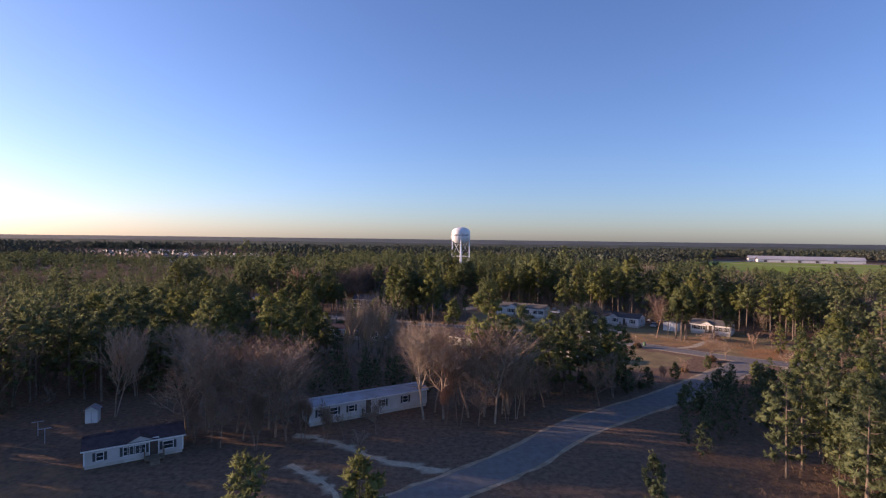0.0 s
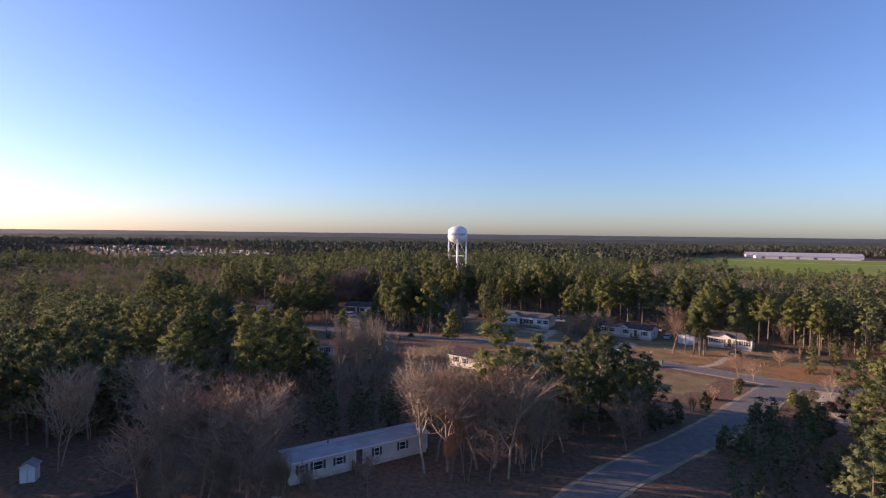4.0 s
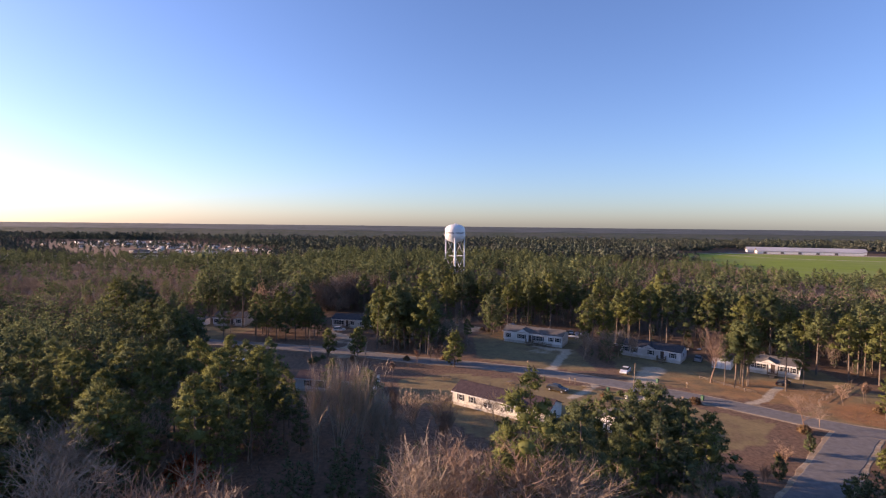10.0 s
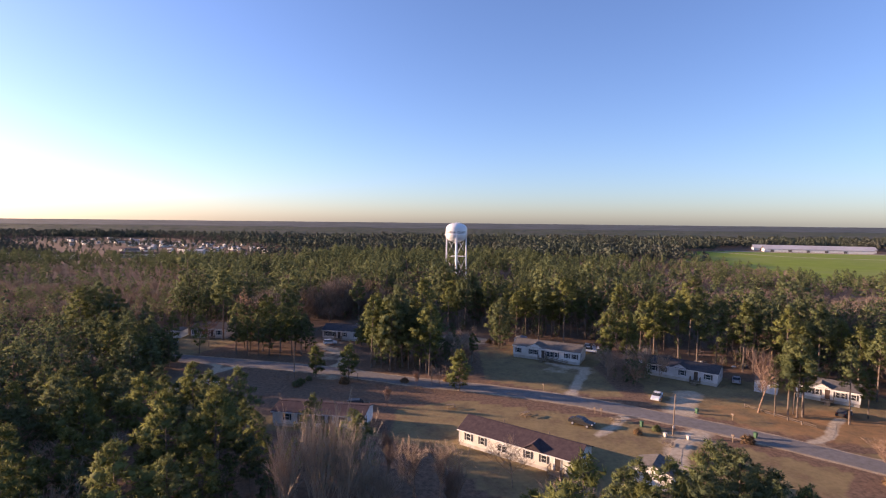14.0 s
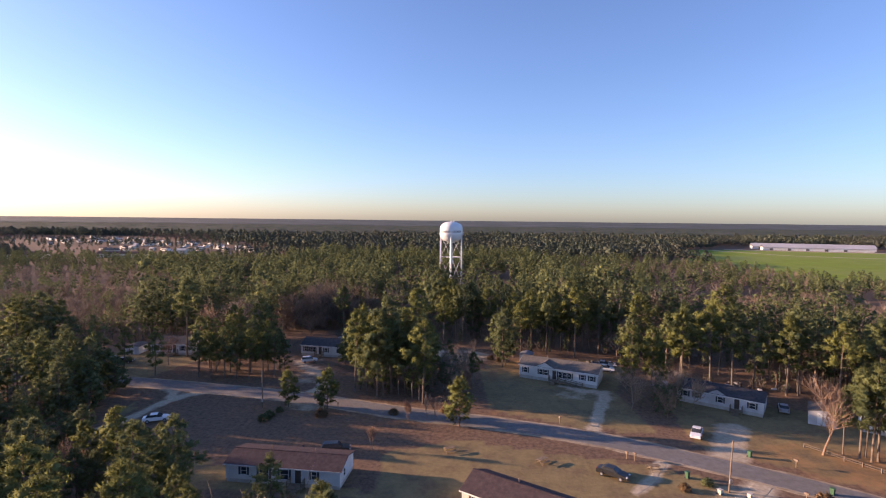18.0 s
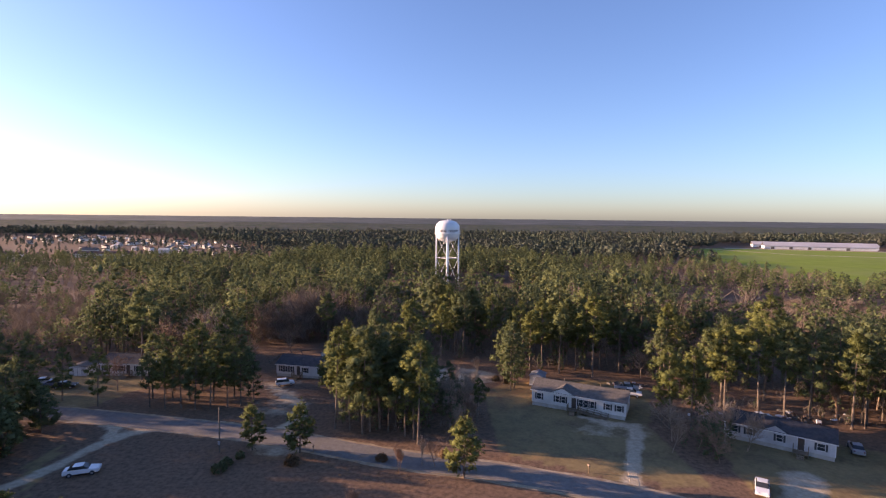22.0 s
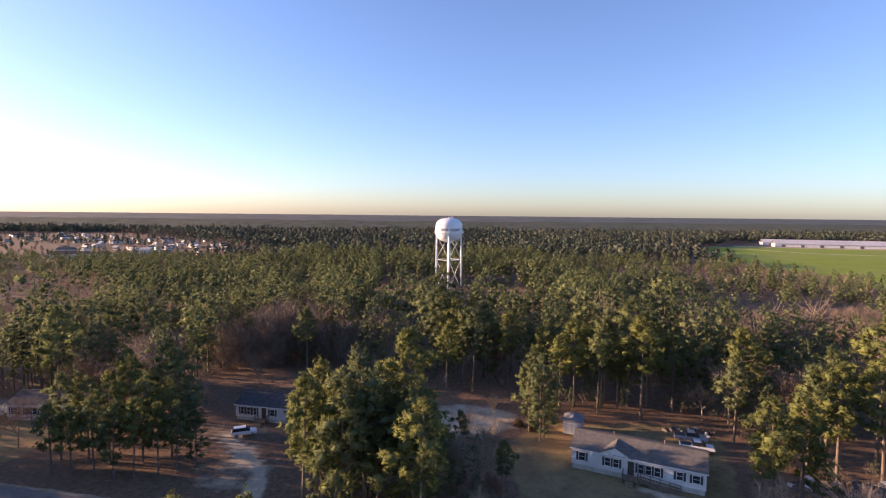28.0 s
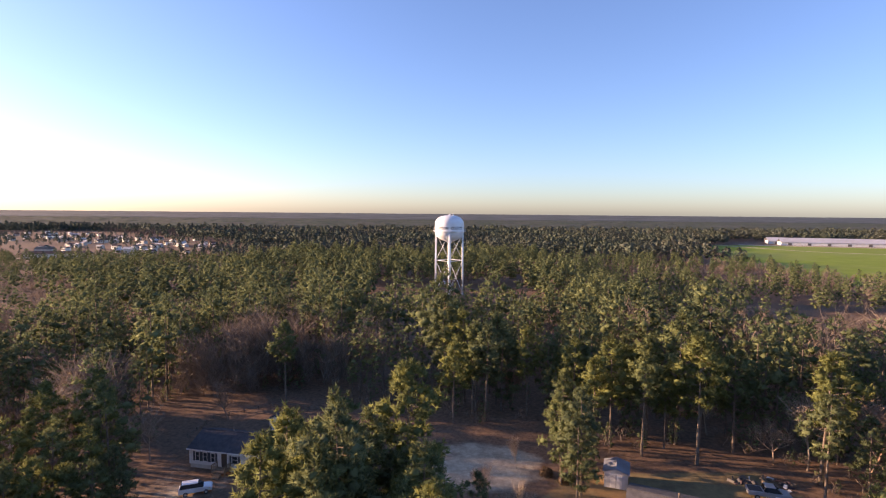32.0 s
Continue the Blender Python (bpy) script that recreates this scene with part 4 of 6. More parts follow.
def ramp_deck():
    """A timber deck and a long ramp with rails along the front of the white double-wide."""
    (x0, y0), (x1, y1), dep = HOUSES["a"]
    ln = math.hypot(x1 - x0, y1 - y0)
    m = Matrix.Translation((x0, y0, 0)) @ Matrix.Rotation(math.atan2(y1 - y0, x1 - x0), 4, "Z")
    t = thing("access_ramp", m @ Matrix.Translation((0.465 * ln + 1.25, -0.25, 0)), "weathered timber ramp with rails along a house front", "ramp")
    b = boxed(0, 5.6, -1.25, -0.05, -0.06, 0.06)
    for v in b.verts:
        v.co.z += 0.62 * (1 - v.co.x / 5.6)
    part("ramp_boards", b, M_wood, t)
    for y in (-1.22, -0.08):
        for k in range(5):
            x = 0.1 + k * 1.35
            part("post", boxed(x - 0.05, x + 0.05, y - 0.05, y + 0.05, -0.05, 1.55 - 0.62 * x / 5.6), M_wood, t)
        for dz in (0.0, -0.45):
            r = bmesh.new()
            tube(r, (0.05, y, 1.5 + dz), (5.6, y, 0.9 + dz), 0.05, 0.05, 4)
            part("rail", r, M_wood, t)


ramp_deck()


def rail_fence(pts, label):
    f = thing("rail_fence", pose(pts[0][0], pts[0][1], 0), label, "fence", "wooden fences")
    ox, oy = pts[0]
    for (ax, ay), (bx, by) in zip(pts, pts[1:]):
        n = max(1, int(math.hypot(bx - ax, by - ay) / 2.4))
        for k in range(n):
            px, py = ax + (bx - ax) * k / n - ox, ay + (by - ay) * k / n - oy
            qx, qy = ax + (bx - ax) * (k + 1) / n - ox, ay + (by - ay) * (k + 1) / n - oy
            part("post", boxed(px - 0.08, px + 0.08, py - 0.08, py + 0.08, -0.1, 0.75), M_bark, f)
            for z in (0.32, 0.62):
                b = bmesh.new()
                tube(b, (px, py, z), (qx, qy, z), 0.045, 0.045, 5)
                part("rail", b, M_bark, f)


rail_fence([(57, 155.5), (60, 150.5), (64, 144.5)], "low weathered rail fence along red clay yard")
rail_fence([(74, 139.5), (84, 147.5), (96, 157)], "low rail fence at the edge of a yard")
rail_fence([(-50, 222), (-49, 230), (-40, 236), (-30, 234)], "low fence round a back yard")


def garden_table(x, y, rz):
    t = thing("picnic_table", pose(x, y, 0, 0, 0, rz), "weathered wooden picnic table on dry lawn", "table", "garden tables")
    part("tabletop", boxed(-0.9, 0.9, -0.4, 0.4, 0.70, 0.76), M_wood, t)
    for sy in (-0.75, 0.75):
        part("bench", boxed(-0.9, 0.9, sy - 0.15, sy + 0.15, 0.40, 0.45), M_wood, t)
    for sx in (-0.7, 0.7):
        b = bmesh.new()
        tube(b, (sx, -0.75, 0.0), (sx, 0.3, 0.7), 0.05, 0.05, 4)
        tube(b, (sx, 0.75, 0.0), (sx, -0.3, 0.7), 0.05, 0.05, 4)
        part("leg_frame", b, M_wood, t)


garden_table(-4.2, 152.6, 20)
garden_table(10.5, 149.0, 40)
garden_table(27.5, 147.0, 10)
garden_table(33.0, 136.5, 60)


def woodpile(x, y, label, seed, n=26, s=1.0):
    r = random.Random(seed)
    w = thing("junk_pile", pose(x, y, 0, 0, 0, r.uniform(0, 90)), label, "junk pile", "piles of scrap in the yards")
    for k in range(n):
        a = (r.gauss(0, 1.5 * s), r.gauss(0, 1.0 * s), 0)
        h = r.uniform(0.15, 0.9) * s
        b = boxed(-r.uniform(0.3, 1.1) * s, r.uniform(0.3, 1.1) * s, -r.uniform(0.1, 0.5) * s, r.uniform(0.1, 0.5) * s, -0.1, h, bevel=0.03)
        bmesh.ops.transform(b, matrix=pose(*a, r.uniform(-14, 14), r.uniform(-14, 14), r.uniform(0, 180)), verts=b.verts)
        part("scrap", b, r.choice((M_wood, M_pole, M_roof_grey, M_roof_dark, M_siding_grey, M_roof_brown, M_door, M_bark)), w)


for k, (jx, jy) in enumerate(((56, 186), (63.5, 188), (67, 185.8), (74, 186), (50, 188), (45.5, 187), (36, 206.6), (39, 207), (41.5, 205), (-29, 152.5))):
    woodpile(jx, jy, "pile of scrap wood and metal at the edge of the trees", 60 + k, 14 if k > 5 else 22, 0.55 if k > 5 else 0.75)


# ---- clothes poles in the yard of the small house ----
def clothes_pole(x, y, rz):
    t = thing("clothes_pole", pose(x, y, 0, 0, 0, rz), "pale steel clothes pole with a cross arm, in a shaded yard", "clothes pole", "clothes poles in the yard")
    part("post", tube(bmesh.new(), (0, 0, -0.2), (0, 0, 2.0), 0.05, 0.05, 8), M_steel, t)
    part("cross_arm", tube(bmesh.new(), (-0.7, 0, 2.03), (0.7, 0, 2.03), 0.04, 0.04, 8), M_steel, t)


clothes_pole(-59, 69.2, 35)
clothes_pole(-56, 66.8, 35)


# ---- trees ----
def unit(v):
    return v / (np.linalg.norm(v, axis=-1, keepdims=True) + 1e-9)


def tuft_tris(rng, centres, outward, length, width, per):
    """Sprays of thin needle blades about centres; outward are unit vectors, the way each spray faces.
    Gives corners, triangles that share no corner with another spray, and normals."""
    n = len(centres)
    d = unit(rng.normal(size=(n, per, 3)))
    d = unit(d * 0.9 + outward[:, None, :] * 0.55 + np.array([0, 0, 0.22]))
    side = unit(np.cross(d, rng.normal(size=(n, per, 3))))
    ln = length * rng.uniform(0.6, 1.25, (n, per, 1))
    c = centres[:, None, :] + rng.normal(size=(n, per, 3)) * length * 0.16
    o = np.broadcast_to(outward[:, None, :], d.shape)
    turn = np.sign((np.cross(side, d) * o).sum(2, keepdims=True))
    side = side * np.where(turn == 0, 1, turn)
    a = c - side * width * 0.5 - d * ln * 0.1
    b = c + side * width * 0.5 - d * ln * 0.1
    tip = c + d * ln
    v = np.stack([a, b, tip], 2).reshape(-1, 3)
    nv = unit(o + 0.35 * np.cross(side, d) + rng.normal(size=d.shape) * 0.16)
    return v, np.arange(n * per * 3).reshape(-1, 3), np.repeat(nv.reshape(-1, 3), 3, axis=0)


def puffs(rng, centres, radii, outward, flat, fine):
    """Closed uneven lumps of foliage, the heart of each pad of needles."""
    if fine:
        bm = bmesh.new()
        bmesh.ops.create_icosphere(bm, subdivisions=1, radius=1.0)
        v0 = np.array([v.co[:] for v in bm.verts])
        f0 = np.array([[v.index for v in f.verts] for f in bm.faces])
        bm.free()
    else:
        v0 = np.array([(1, 0, 0), (0, 1, 0), (-1, 0, 0), (0, -1, 0), (0, 0, 1), (0, 0, -1)], float)
        f0 = np.array([(0, 1, 4), (1, 2, 4), (2, 3, 4), (3, 0, 4), (1, 0, 5), (2, 1, 5), (3, 2, 5), (0, 3, 5)])
    n = len(centres)
    v = v0[None] * rng.uniform(0.62, 1.25, (n, len(v0), 1)) * radii[:, None, None] * np.array([1, 1, flat]) + centres[:, None, :]
    nv = unit(v0[None] + 0.45 * outward[:, None, :])
    f = f0[None] + (np.arange(n) * len(v0))[:, None, None]
    return v.reshape(-1, 3), f.reshape(-1, 3), nv.reshape(-1, 3)


def pine_form(seed, height, bare, spread, tufts):
    """Tuft centres, the way they face, and limb lines of a pine: bare is the clean share of the trunk, spread the crown's
    widest radius. Each limb carries one rounded pad of foliage at its end; the crown is widest below its middle."""
    rng = np.random.default_rng(seed)
    lean = rng.normal(size=2) * 0.3
    limbs, cs, outs = [], [], []
    n = 28
    lop = rng.uniform(0, 6.28)
    mid = np.array([lean[0] * 0.6, lean[1] * 0.6, height * (bare + (1 - bare) * 0.42)])
    tall = height * (1 - bare) * 0.55
    for k in range(n):
        rel = ((k + rng.uniform(0, 0.9)) / n) ** 0.9
        s = bare + (0.965 - bare) * rel
        full = min(1.0, 0.55 + 1.9 * rel) * max(0.04, 1 - rel ** 2.3) ** 0.66
        a = k * 2.4 + rng.uniform(-0.6, 0.6)
        r = spread * full * rng.uniform(0.48, 1.08) * (1 + 0.2 * math.cos(a - lop)) + 0.2
        base = np.array([lean[0] * s, lean[1] * s, s * height])
        tip = base + np.array([math.cos(a) * r, math.sin(a) * r, r * rng.uniform(0.0, 0.4)])
        limbs.append((base, tip))
        pad = 0.40 + 0.17 * r
        heart = base + (tip - base) * 0.8
        m = max(3, int(tufts / n * (0.4 + 0.85 * r / spread)))
        for q in range(m):
            if q % 4:
                p = heart + unit(rng.normal(size=3)) * np.array([pad, pad, pad * 0.62]) * rng.uniform(0.75, 1.35)
            else:
                p = base + (tip - base) * rng.uniform(0.3, 1.0) + rng.normal(size=3) * pad * 0.4
            cs.append(p)
            outs.append(unit(p - heart) * 0.75 + unit((p - mid) * np.array([1, 1, spread / tall])) + np.array([0, 0, 0.12]))
    top = np.array([lean[0], lean[1], height * 0.975])
    for q in range(max(3, tufts // 25)):
        cs.append(top + rng.normal(size=3) * np.array([0.45, 0.45, 0.4]))
        outs.append(np.array([0, 0, 1.0]) + rng.normal(size=3) * 0.4)
    return np.array(cs), unit(np.array(outs)), limbs, lean, mid


def needle_crown(seed, height, bare, spread, tufts, per, length, width, puff, flat, fine, keep=1):
    """Corners, triangles and normals of a pine's crown, with its limbs and lean."""
    cs, outs, limbs, lean, mid = pine_form(seed, height, bare, spread, tufts)
    v, f, n = tuft_tris(np.random.default_rng(seed + 500), cs, outs, length, width, per)
    r = np.random.default_rng(seed + 900)
    hearts = np.array([b + (t - b) * 0.78 for b, t in limbs[::keep]])
    radii = np.array([0.40 + 0.18 * np.linalg.norm((t - b)[:2]) for b, t in limbs[::keep]])
    pv, pf, pn = puffs(r, hearts, radii * puff, unit(hearts - mid), flat, fine)
    return np.concatenate([v, pv]), np.concatenate([f, pf + len(v)]), np.concatenate([n, pn]), limbs, lean


def pine_meshes(seed, height, bare, spread, tufts, needles, per=8, length=0.54, width=0.15):
    v, f, n, limbs, lean = needle_crown(seed, height, bare, spread, tufts, per, length, width, 0.74, 0.66, True)
    crown = mesh_from("crown", v, f, needles, n)
    bm = bmesh.new()
    r0 = 0.0095 * height + 0.05
    p = Vector((0, 0, -0.3))
    for k in range(6):
        s = (k + 1) / 6
        q = Vector((lean[0] * s, lean[1] * s, s * height * 0.985))
        tube(bm, p, q, r0 * (1 - k / 6) + 0.02, r0 * (1 - s) + 0.02, 7, False)
        p = q
    for b, t in limbs:
        tube(bm, b, t, 0.055, 0.018, 3, False)
    trunk = bpy.data.meshes.new("trunk")
    bm.to_mesh(trunk)
    bm.free()
    trunk.materials.append(M_bark)
    return trunk, crown


def bare_meshes(seed, height, spread, bark, stems=1, twigs=1.0, upright=0.5, fork=0.24):
    """A leafless tree: forking limbs down to twigs. Returns the meshes of the trunk with its limbs and of the twigs."""
    rng = random.Random(seed)
    wood, fine = bmesh.new(), bmesh.new()

    def grow(p, d, ln, r, level, thin):
        n = 3 if level < 2 else 2
        bm = wood if level < 2 else fine
        if level >= 4:
            # a twig: one thin blade
            side = d.orthogonal().normalized() * max(0.024 * thin, r * 1.2)
            bm.faces.new([bm.verts.new(p - side), bm.verts.new(p + side), bm.verts.new(p + d * ln)])
            return
        for k in range(n):
            d = (d + Vector((rng.gauss(0, 0.10), rng.gauss(0, 0.10), rng.gauss(0.03, 0.07)))).normalized()
            q = p + d * ln / n
            tube(bm, p, q, r * (1 - 0.28 * k / n), r * (1 - 0.28 * (k + 1) / n), 6 if level == 0 else 4 if level == 1 else 3, False)
            p = q
            if k > 0 or level > 0:
                for _ in range(2 if level < 2 else 3):
                    if rng.random() < (0.95 if level < 2 else 0.85 * twigs):
                        ax = Vector((rng.gauss(0, 1), rng.gauss(0, 1), rng.gauss(0, 0.4))).normalized()
                        nd = (d * upright + ax * (1 - upright) + Vector((0, 0, 0.18))).normalized()
                        grow(p, nd, ln * rng.uniform(0.5, 0.8), max(r * 0.5, 0.014 * thin), level + 1, thin)
        grow(p, d, ln * 0.62, max(r * 0.6, 0.014 * thin), level + 1, thin)
    def all_stems(thin):
        rng.seed(seed)
        for s in range(stems):
            a = rng.uniform(0, 6.28)
            d = Vector((math.cos(a) * 0.22, math.sin(a) * 0.22, 1)) if stems > 1 else Vector((rng.gauss(0, 0.04), rng.gauss(0, 0.04), 1))
            o = Vector((math.cos(a) * 0.3, math.sin(a) * 0.3, -0.1)) if stems > 1 else Vector((0, 0, -0.1))
            grow(o, d.normalized(), height * fork * rng.uniform(0.85, 1.1), (0.010 * height + 0.02) * thin / stems ** 0.4, 0, thin)
    all_stems(1.0)
    top = max(v.co.z for bm in (wood, fine) for v in bm.verts)
    wood.clear()
    fine.clear()
    all_stems(top / height)
    out = []
    for name, bm in (("trunk", wood), ("crown", fine)):
        me = bpy.data.meshes.new(name)
        bm.to_mesh(me)
        bm.free()
        me.materials.append(bark)
        out.append(me)
    top = max(max((v.co.z for v in me.vertices), default=1) for me in out)
    for me in out:
        co = np.empty(len(me.vertices) * 3, np.float32)
        me.vertices.foreach_get("co", co)
        me.vertices.foreach_set("co", (co.reshape(-1, 3) * np.array([height / top * spread, height / top * spread, height / top], np.float32)).ravel())
    return out


def plant(name, meshes, x, y, size, turn, label, category, group, partnames):
    t = thing(name, Matrix.Translation((x, y, 0)) @ Matrix.Rotation(turn, 4, "Z") @ Matrix.Diagonal((size, size, size, 1)), label, category, group)
    for nm, me in zip(partnames, meshes):
        part(nm, me, None, t)
    return t


rng = np.random.default_rng(11)
PINES = [pine_meshes(100 + k, 18.0, bare, spread, 560, needles) for k, (bare, spread, needles) in enumerate((
    (0.32, 4.0, M_needle), (0.42, 3.8, M_needle_gold), (0.20, 4.2, M_needle), (0.40, 3.9, M_needle_dark), (0.36, 3.6, M_needle_gold), (0.14, 3.9, M_needle_dark), (0.50, 3.6, M_needle), (0.18, 4.1, M_needle_gold), (0.30, 4.3, M_needle_dark), (0.46, 4.1, M_needle_gold)))]
YOUNG = [pine_meshes(150 + k, 8.0, 0.10, 2.6, 300, needles, length=0.5, width=0.17) for k, needles in enumerate((M_needle_gold, M_needle, M_needle_dark))]
BARE = [bare_meshes(200, 14, 1.1, M_bark_grey, upright=0.44), bare_meshes(201, 14, 1.1, M_bark_red, upright=0.44), bare_meshes(202, 14, 0.6, M_bark_pale, 3, twigs=0.55, upright=0.66),
        bare_meshes(203, 14, 1.05, M_bark_pale, upright=0.42), bare_meshes(204, 14, 0.6, M_bark_red, 4, upright=0.70), bare_meshes(205, 14, 0.8, M_bark_grey, 2, upright=0.55),
        bare_meshes(206, 14, 1.0, M_bark_red, upright=0.58, twigs=1.15, fork=0.2)]

# pines that stand out, as (x, y, height, form)
KEY_PINES = [(-16.9, 119.8, 11, 5), (-103, 196.5, 18, 5), (-107, 196, 18, 2), (-111, 195.5, 18, 7), (-108, 199.5, 19, 5), (-113, 198.5, 18, 2), (-103, 200, 17, 7), (-75, 161, 12, 5), (-78, 164, 12, 2), (-84, 168, 13, 7), (-85, 183.5, 11, 5), (-92, 178, 14, 5), (-90, 170, 14, 2), (-95, 184, 13, 2), (-79, 175, 13, 5), (-82, 180, 13, 2), (-77, 168, 13, 7), (-86, 179, 14, 2), (-90, 182.5, 14, 5), (-81, 170, 14, 2), (-88, 174, 14, 7), (-94, 199, 13, 2), (-99, 198, 13, 5), (-105, 200, 14, 2), (-84, 194.5, 11, 7), (16, 92, 12.5, 2), (19, 93.5, 12, 7), (22, 95.5, 13, 5), (26, 97.5, 13, 2), (30, 99.5, 12, 7), (13, 94, 13, 5), (33, 102, 11, 2), (4.4, 86.4, 21, 7), (22, 102.5, 15, 2), (25, 101, 15, 3), (28, 100, 13.5, 5), (17.5, 101, 14, 0), (20, 99, 14, 3), (25, 105, 14, 5), (29, 104, 12, 2), (14, 103, 12, 0), (11, 88, 17, 5), (8, 90, 15, 3),
             (-12, 192.4, 21.7, 1), (-23.5, 188, 18.5, 7), (-21, 184, 17.5, 4), (-24, 193, 16, 0), (-16, 190, 17, 2), (-22, 180, 12, 5), (-11, 186, 15, 0), (-8, 183, 12, 3), (-17, 184, 15, 5), (-9, 189, 13, 2), (-15, 179.5, 12, 6), (-19, 190, 16, 0), (-13, 188, 14, 3), (-14.5, 193.5, 15, 8),
             (-74.6, 191.3, 12, 7), (-64, 191, 11, 0), (-60.5, 190, 11, 4), (-57.5, 190.5, 12, 0), (-54.5, 190, 11.5, 2), (-51.5, 190, 12, 1), (-48.5, 191, 11, 4), (-46, 191.5, 11, 0), (-44, 193.5, 9, 5), (-62, 196, 13, 2), (-58, 195, 14, 7), (-53, 195, 14, 2), (-49, 196, 13, 7), (-46, 196, 11, 3), (-65, 199, 13, 2), (-58, 201, 15, 7), (-54, 206, 17, 7), (-51, 203, 16, 2), (-61, 206, 15, 1),
             (32, 212, 20.5, 1), (24.5, 214.8, 17, 6), (11.5, 203.6, 15, 5), (9.5, 206.5, 13, 2), (12.8, 206.8, 12, 5), (10.4, 201.8, 12, 5), (-75.5, 208.6, 22, 6), (-37.9, 237.7, 16.6, 6), (-1, 231.3, 14, 6), (26.4, 218.1, 15, 6), (14.5, 211.5, 11, 5), (12, 215.5, 13, 2), (36, 219, 19, 1), (21, 219, 18, 4), (28, 221, 18, 6), (40, 216, 18, 0),
             (37.0, 181.2, 15.5, 1), (36, 182.4, 11, 4), (41.6, 182.6, 15, 9), (42.6, 180.6, 9, 4), (43.5, 184.5, 13, 7), (48, 190, 17, 6), (51, 188, 18, 4), (57.5, 187.5, 19, 1), (62, 186.5, 19, 6), (53, 193, 19, 0), (67, 186.5, 18, 2), (71.5, 181.6, 18, 4), (64.6, 196.7, 23, 9),
             (63.2, 151.4, 15, 6), (64.2, 150.2, 16, 0), (65.4, 150.4, 15.5, 6), (64.6, 152, 14.5, 8), (66.4, 151.6, 14.5, 9), (61.4, 152.6, 10, 6), (72, 147, 15, 6), (78, 150, 10, 4), (88, 160, 16, 6), (93, 156, 16, 1), (97, 152, 15, 4), (90, 167.6, 15, 9), (102, 168.2, 15, 6), (89.3, 172.7, 15, 9), (84, 172, 19, 6), (78, 175, 18, 1), (100, 160, 18, 6),
             (80, 130, 8, 7), (84, 129, 8, 4), (88, 126, 9, 7), (93, 125, 9, 2), (98, 122, 11, 7), (39.5, 62.5, 13, 5), (43, 65, 13, 2), (44.5, 58.5, 14, 5), (40, 51, 14, 5), (58, 84, 13, 5), (66, 90, 13, 2), (71, 91, 13, 7), (63, 96, 12, 5), (46, 58, 13, 2), (47, 67, 13, 5), (52, 74, 12, 5), (43, 55, 12, 5), (50, 64, 14, 7), (55, 70, 13, 2), (61, 78, 14, 5), (76, 98, 12, 2), (80, 104, 11, 7)]
YOUNG_AT = [(44, 105.5, 3.6, 2), (36.5, 99.5, 4.0, 1), (55, 115, 3.2, 2), (31, 95, 4.5, 2), (-74, 167, 9, 2), (-76.5, 171, 10, 1), (-76, 178.5, 8, 2), (-79, 181, 9, 0), (-2.2, 163.3, 9.0, 0), (-36.8, 172.2, 7.4, 0), (-28.7, 171.3, 8.0, 0), (-20, 45.5, 8, 1), (-9, 46.5, 8, 0), (18, 46.5, 6, 2), (38, 88, 4.0, 1), (22, 58, 4.2, 2), (49, 98.5, 4.2, 2), (40, 86.5, 3.4, 2), (51.5, 99.5, 3.2, 1), (-31, 203, 9, 1), (-27, 200, 10, 0), (62, 109, 3.5, 0), (46.5, 77, 6, 1), (58, 100, 5, 1), (55, 92, 6, 2)]
pine_xy = [(p[0], p[1]) for p in KEY_PINES]
LABEL_PINE = "tall pine with a bare lower trunk and an open green crown"
for x, y, h, k in KEY_PINES:
    plant("pine_tree", PINES[k], x, y, h / 18.0, rng.uniform(0, 6.28), LABEL_PINE, "tree", "pines of the woods and yards", ("trunk", "crown"))
for x, y, h, k in YOUNG_AT:
    plant("young_pine", YOUNG[k], x, y, h / 8.0, rng.uniform(0, 6.28), "young pine with a dense crown down to the ground", "tree", "young pines by the road", ("trunk", "crown"))

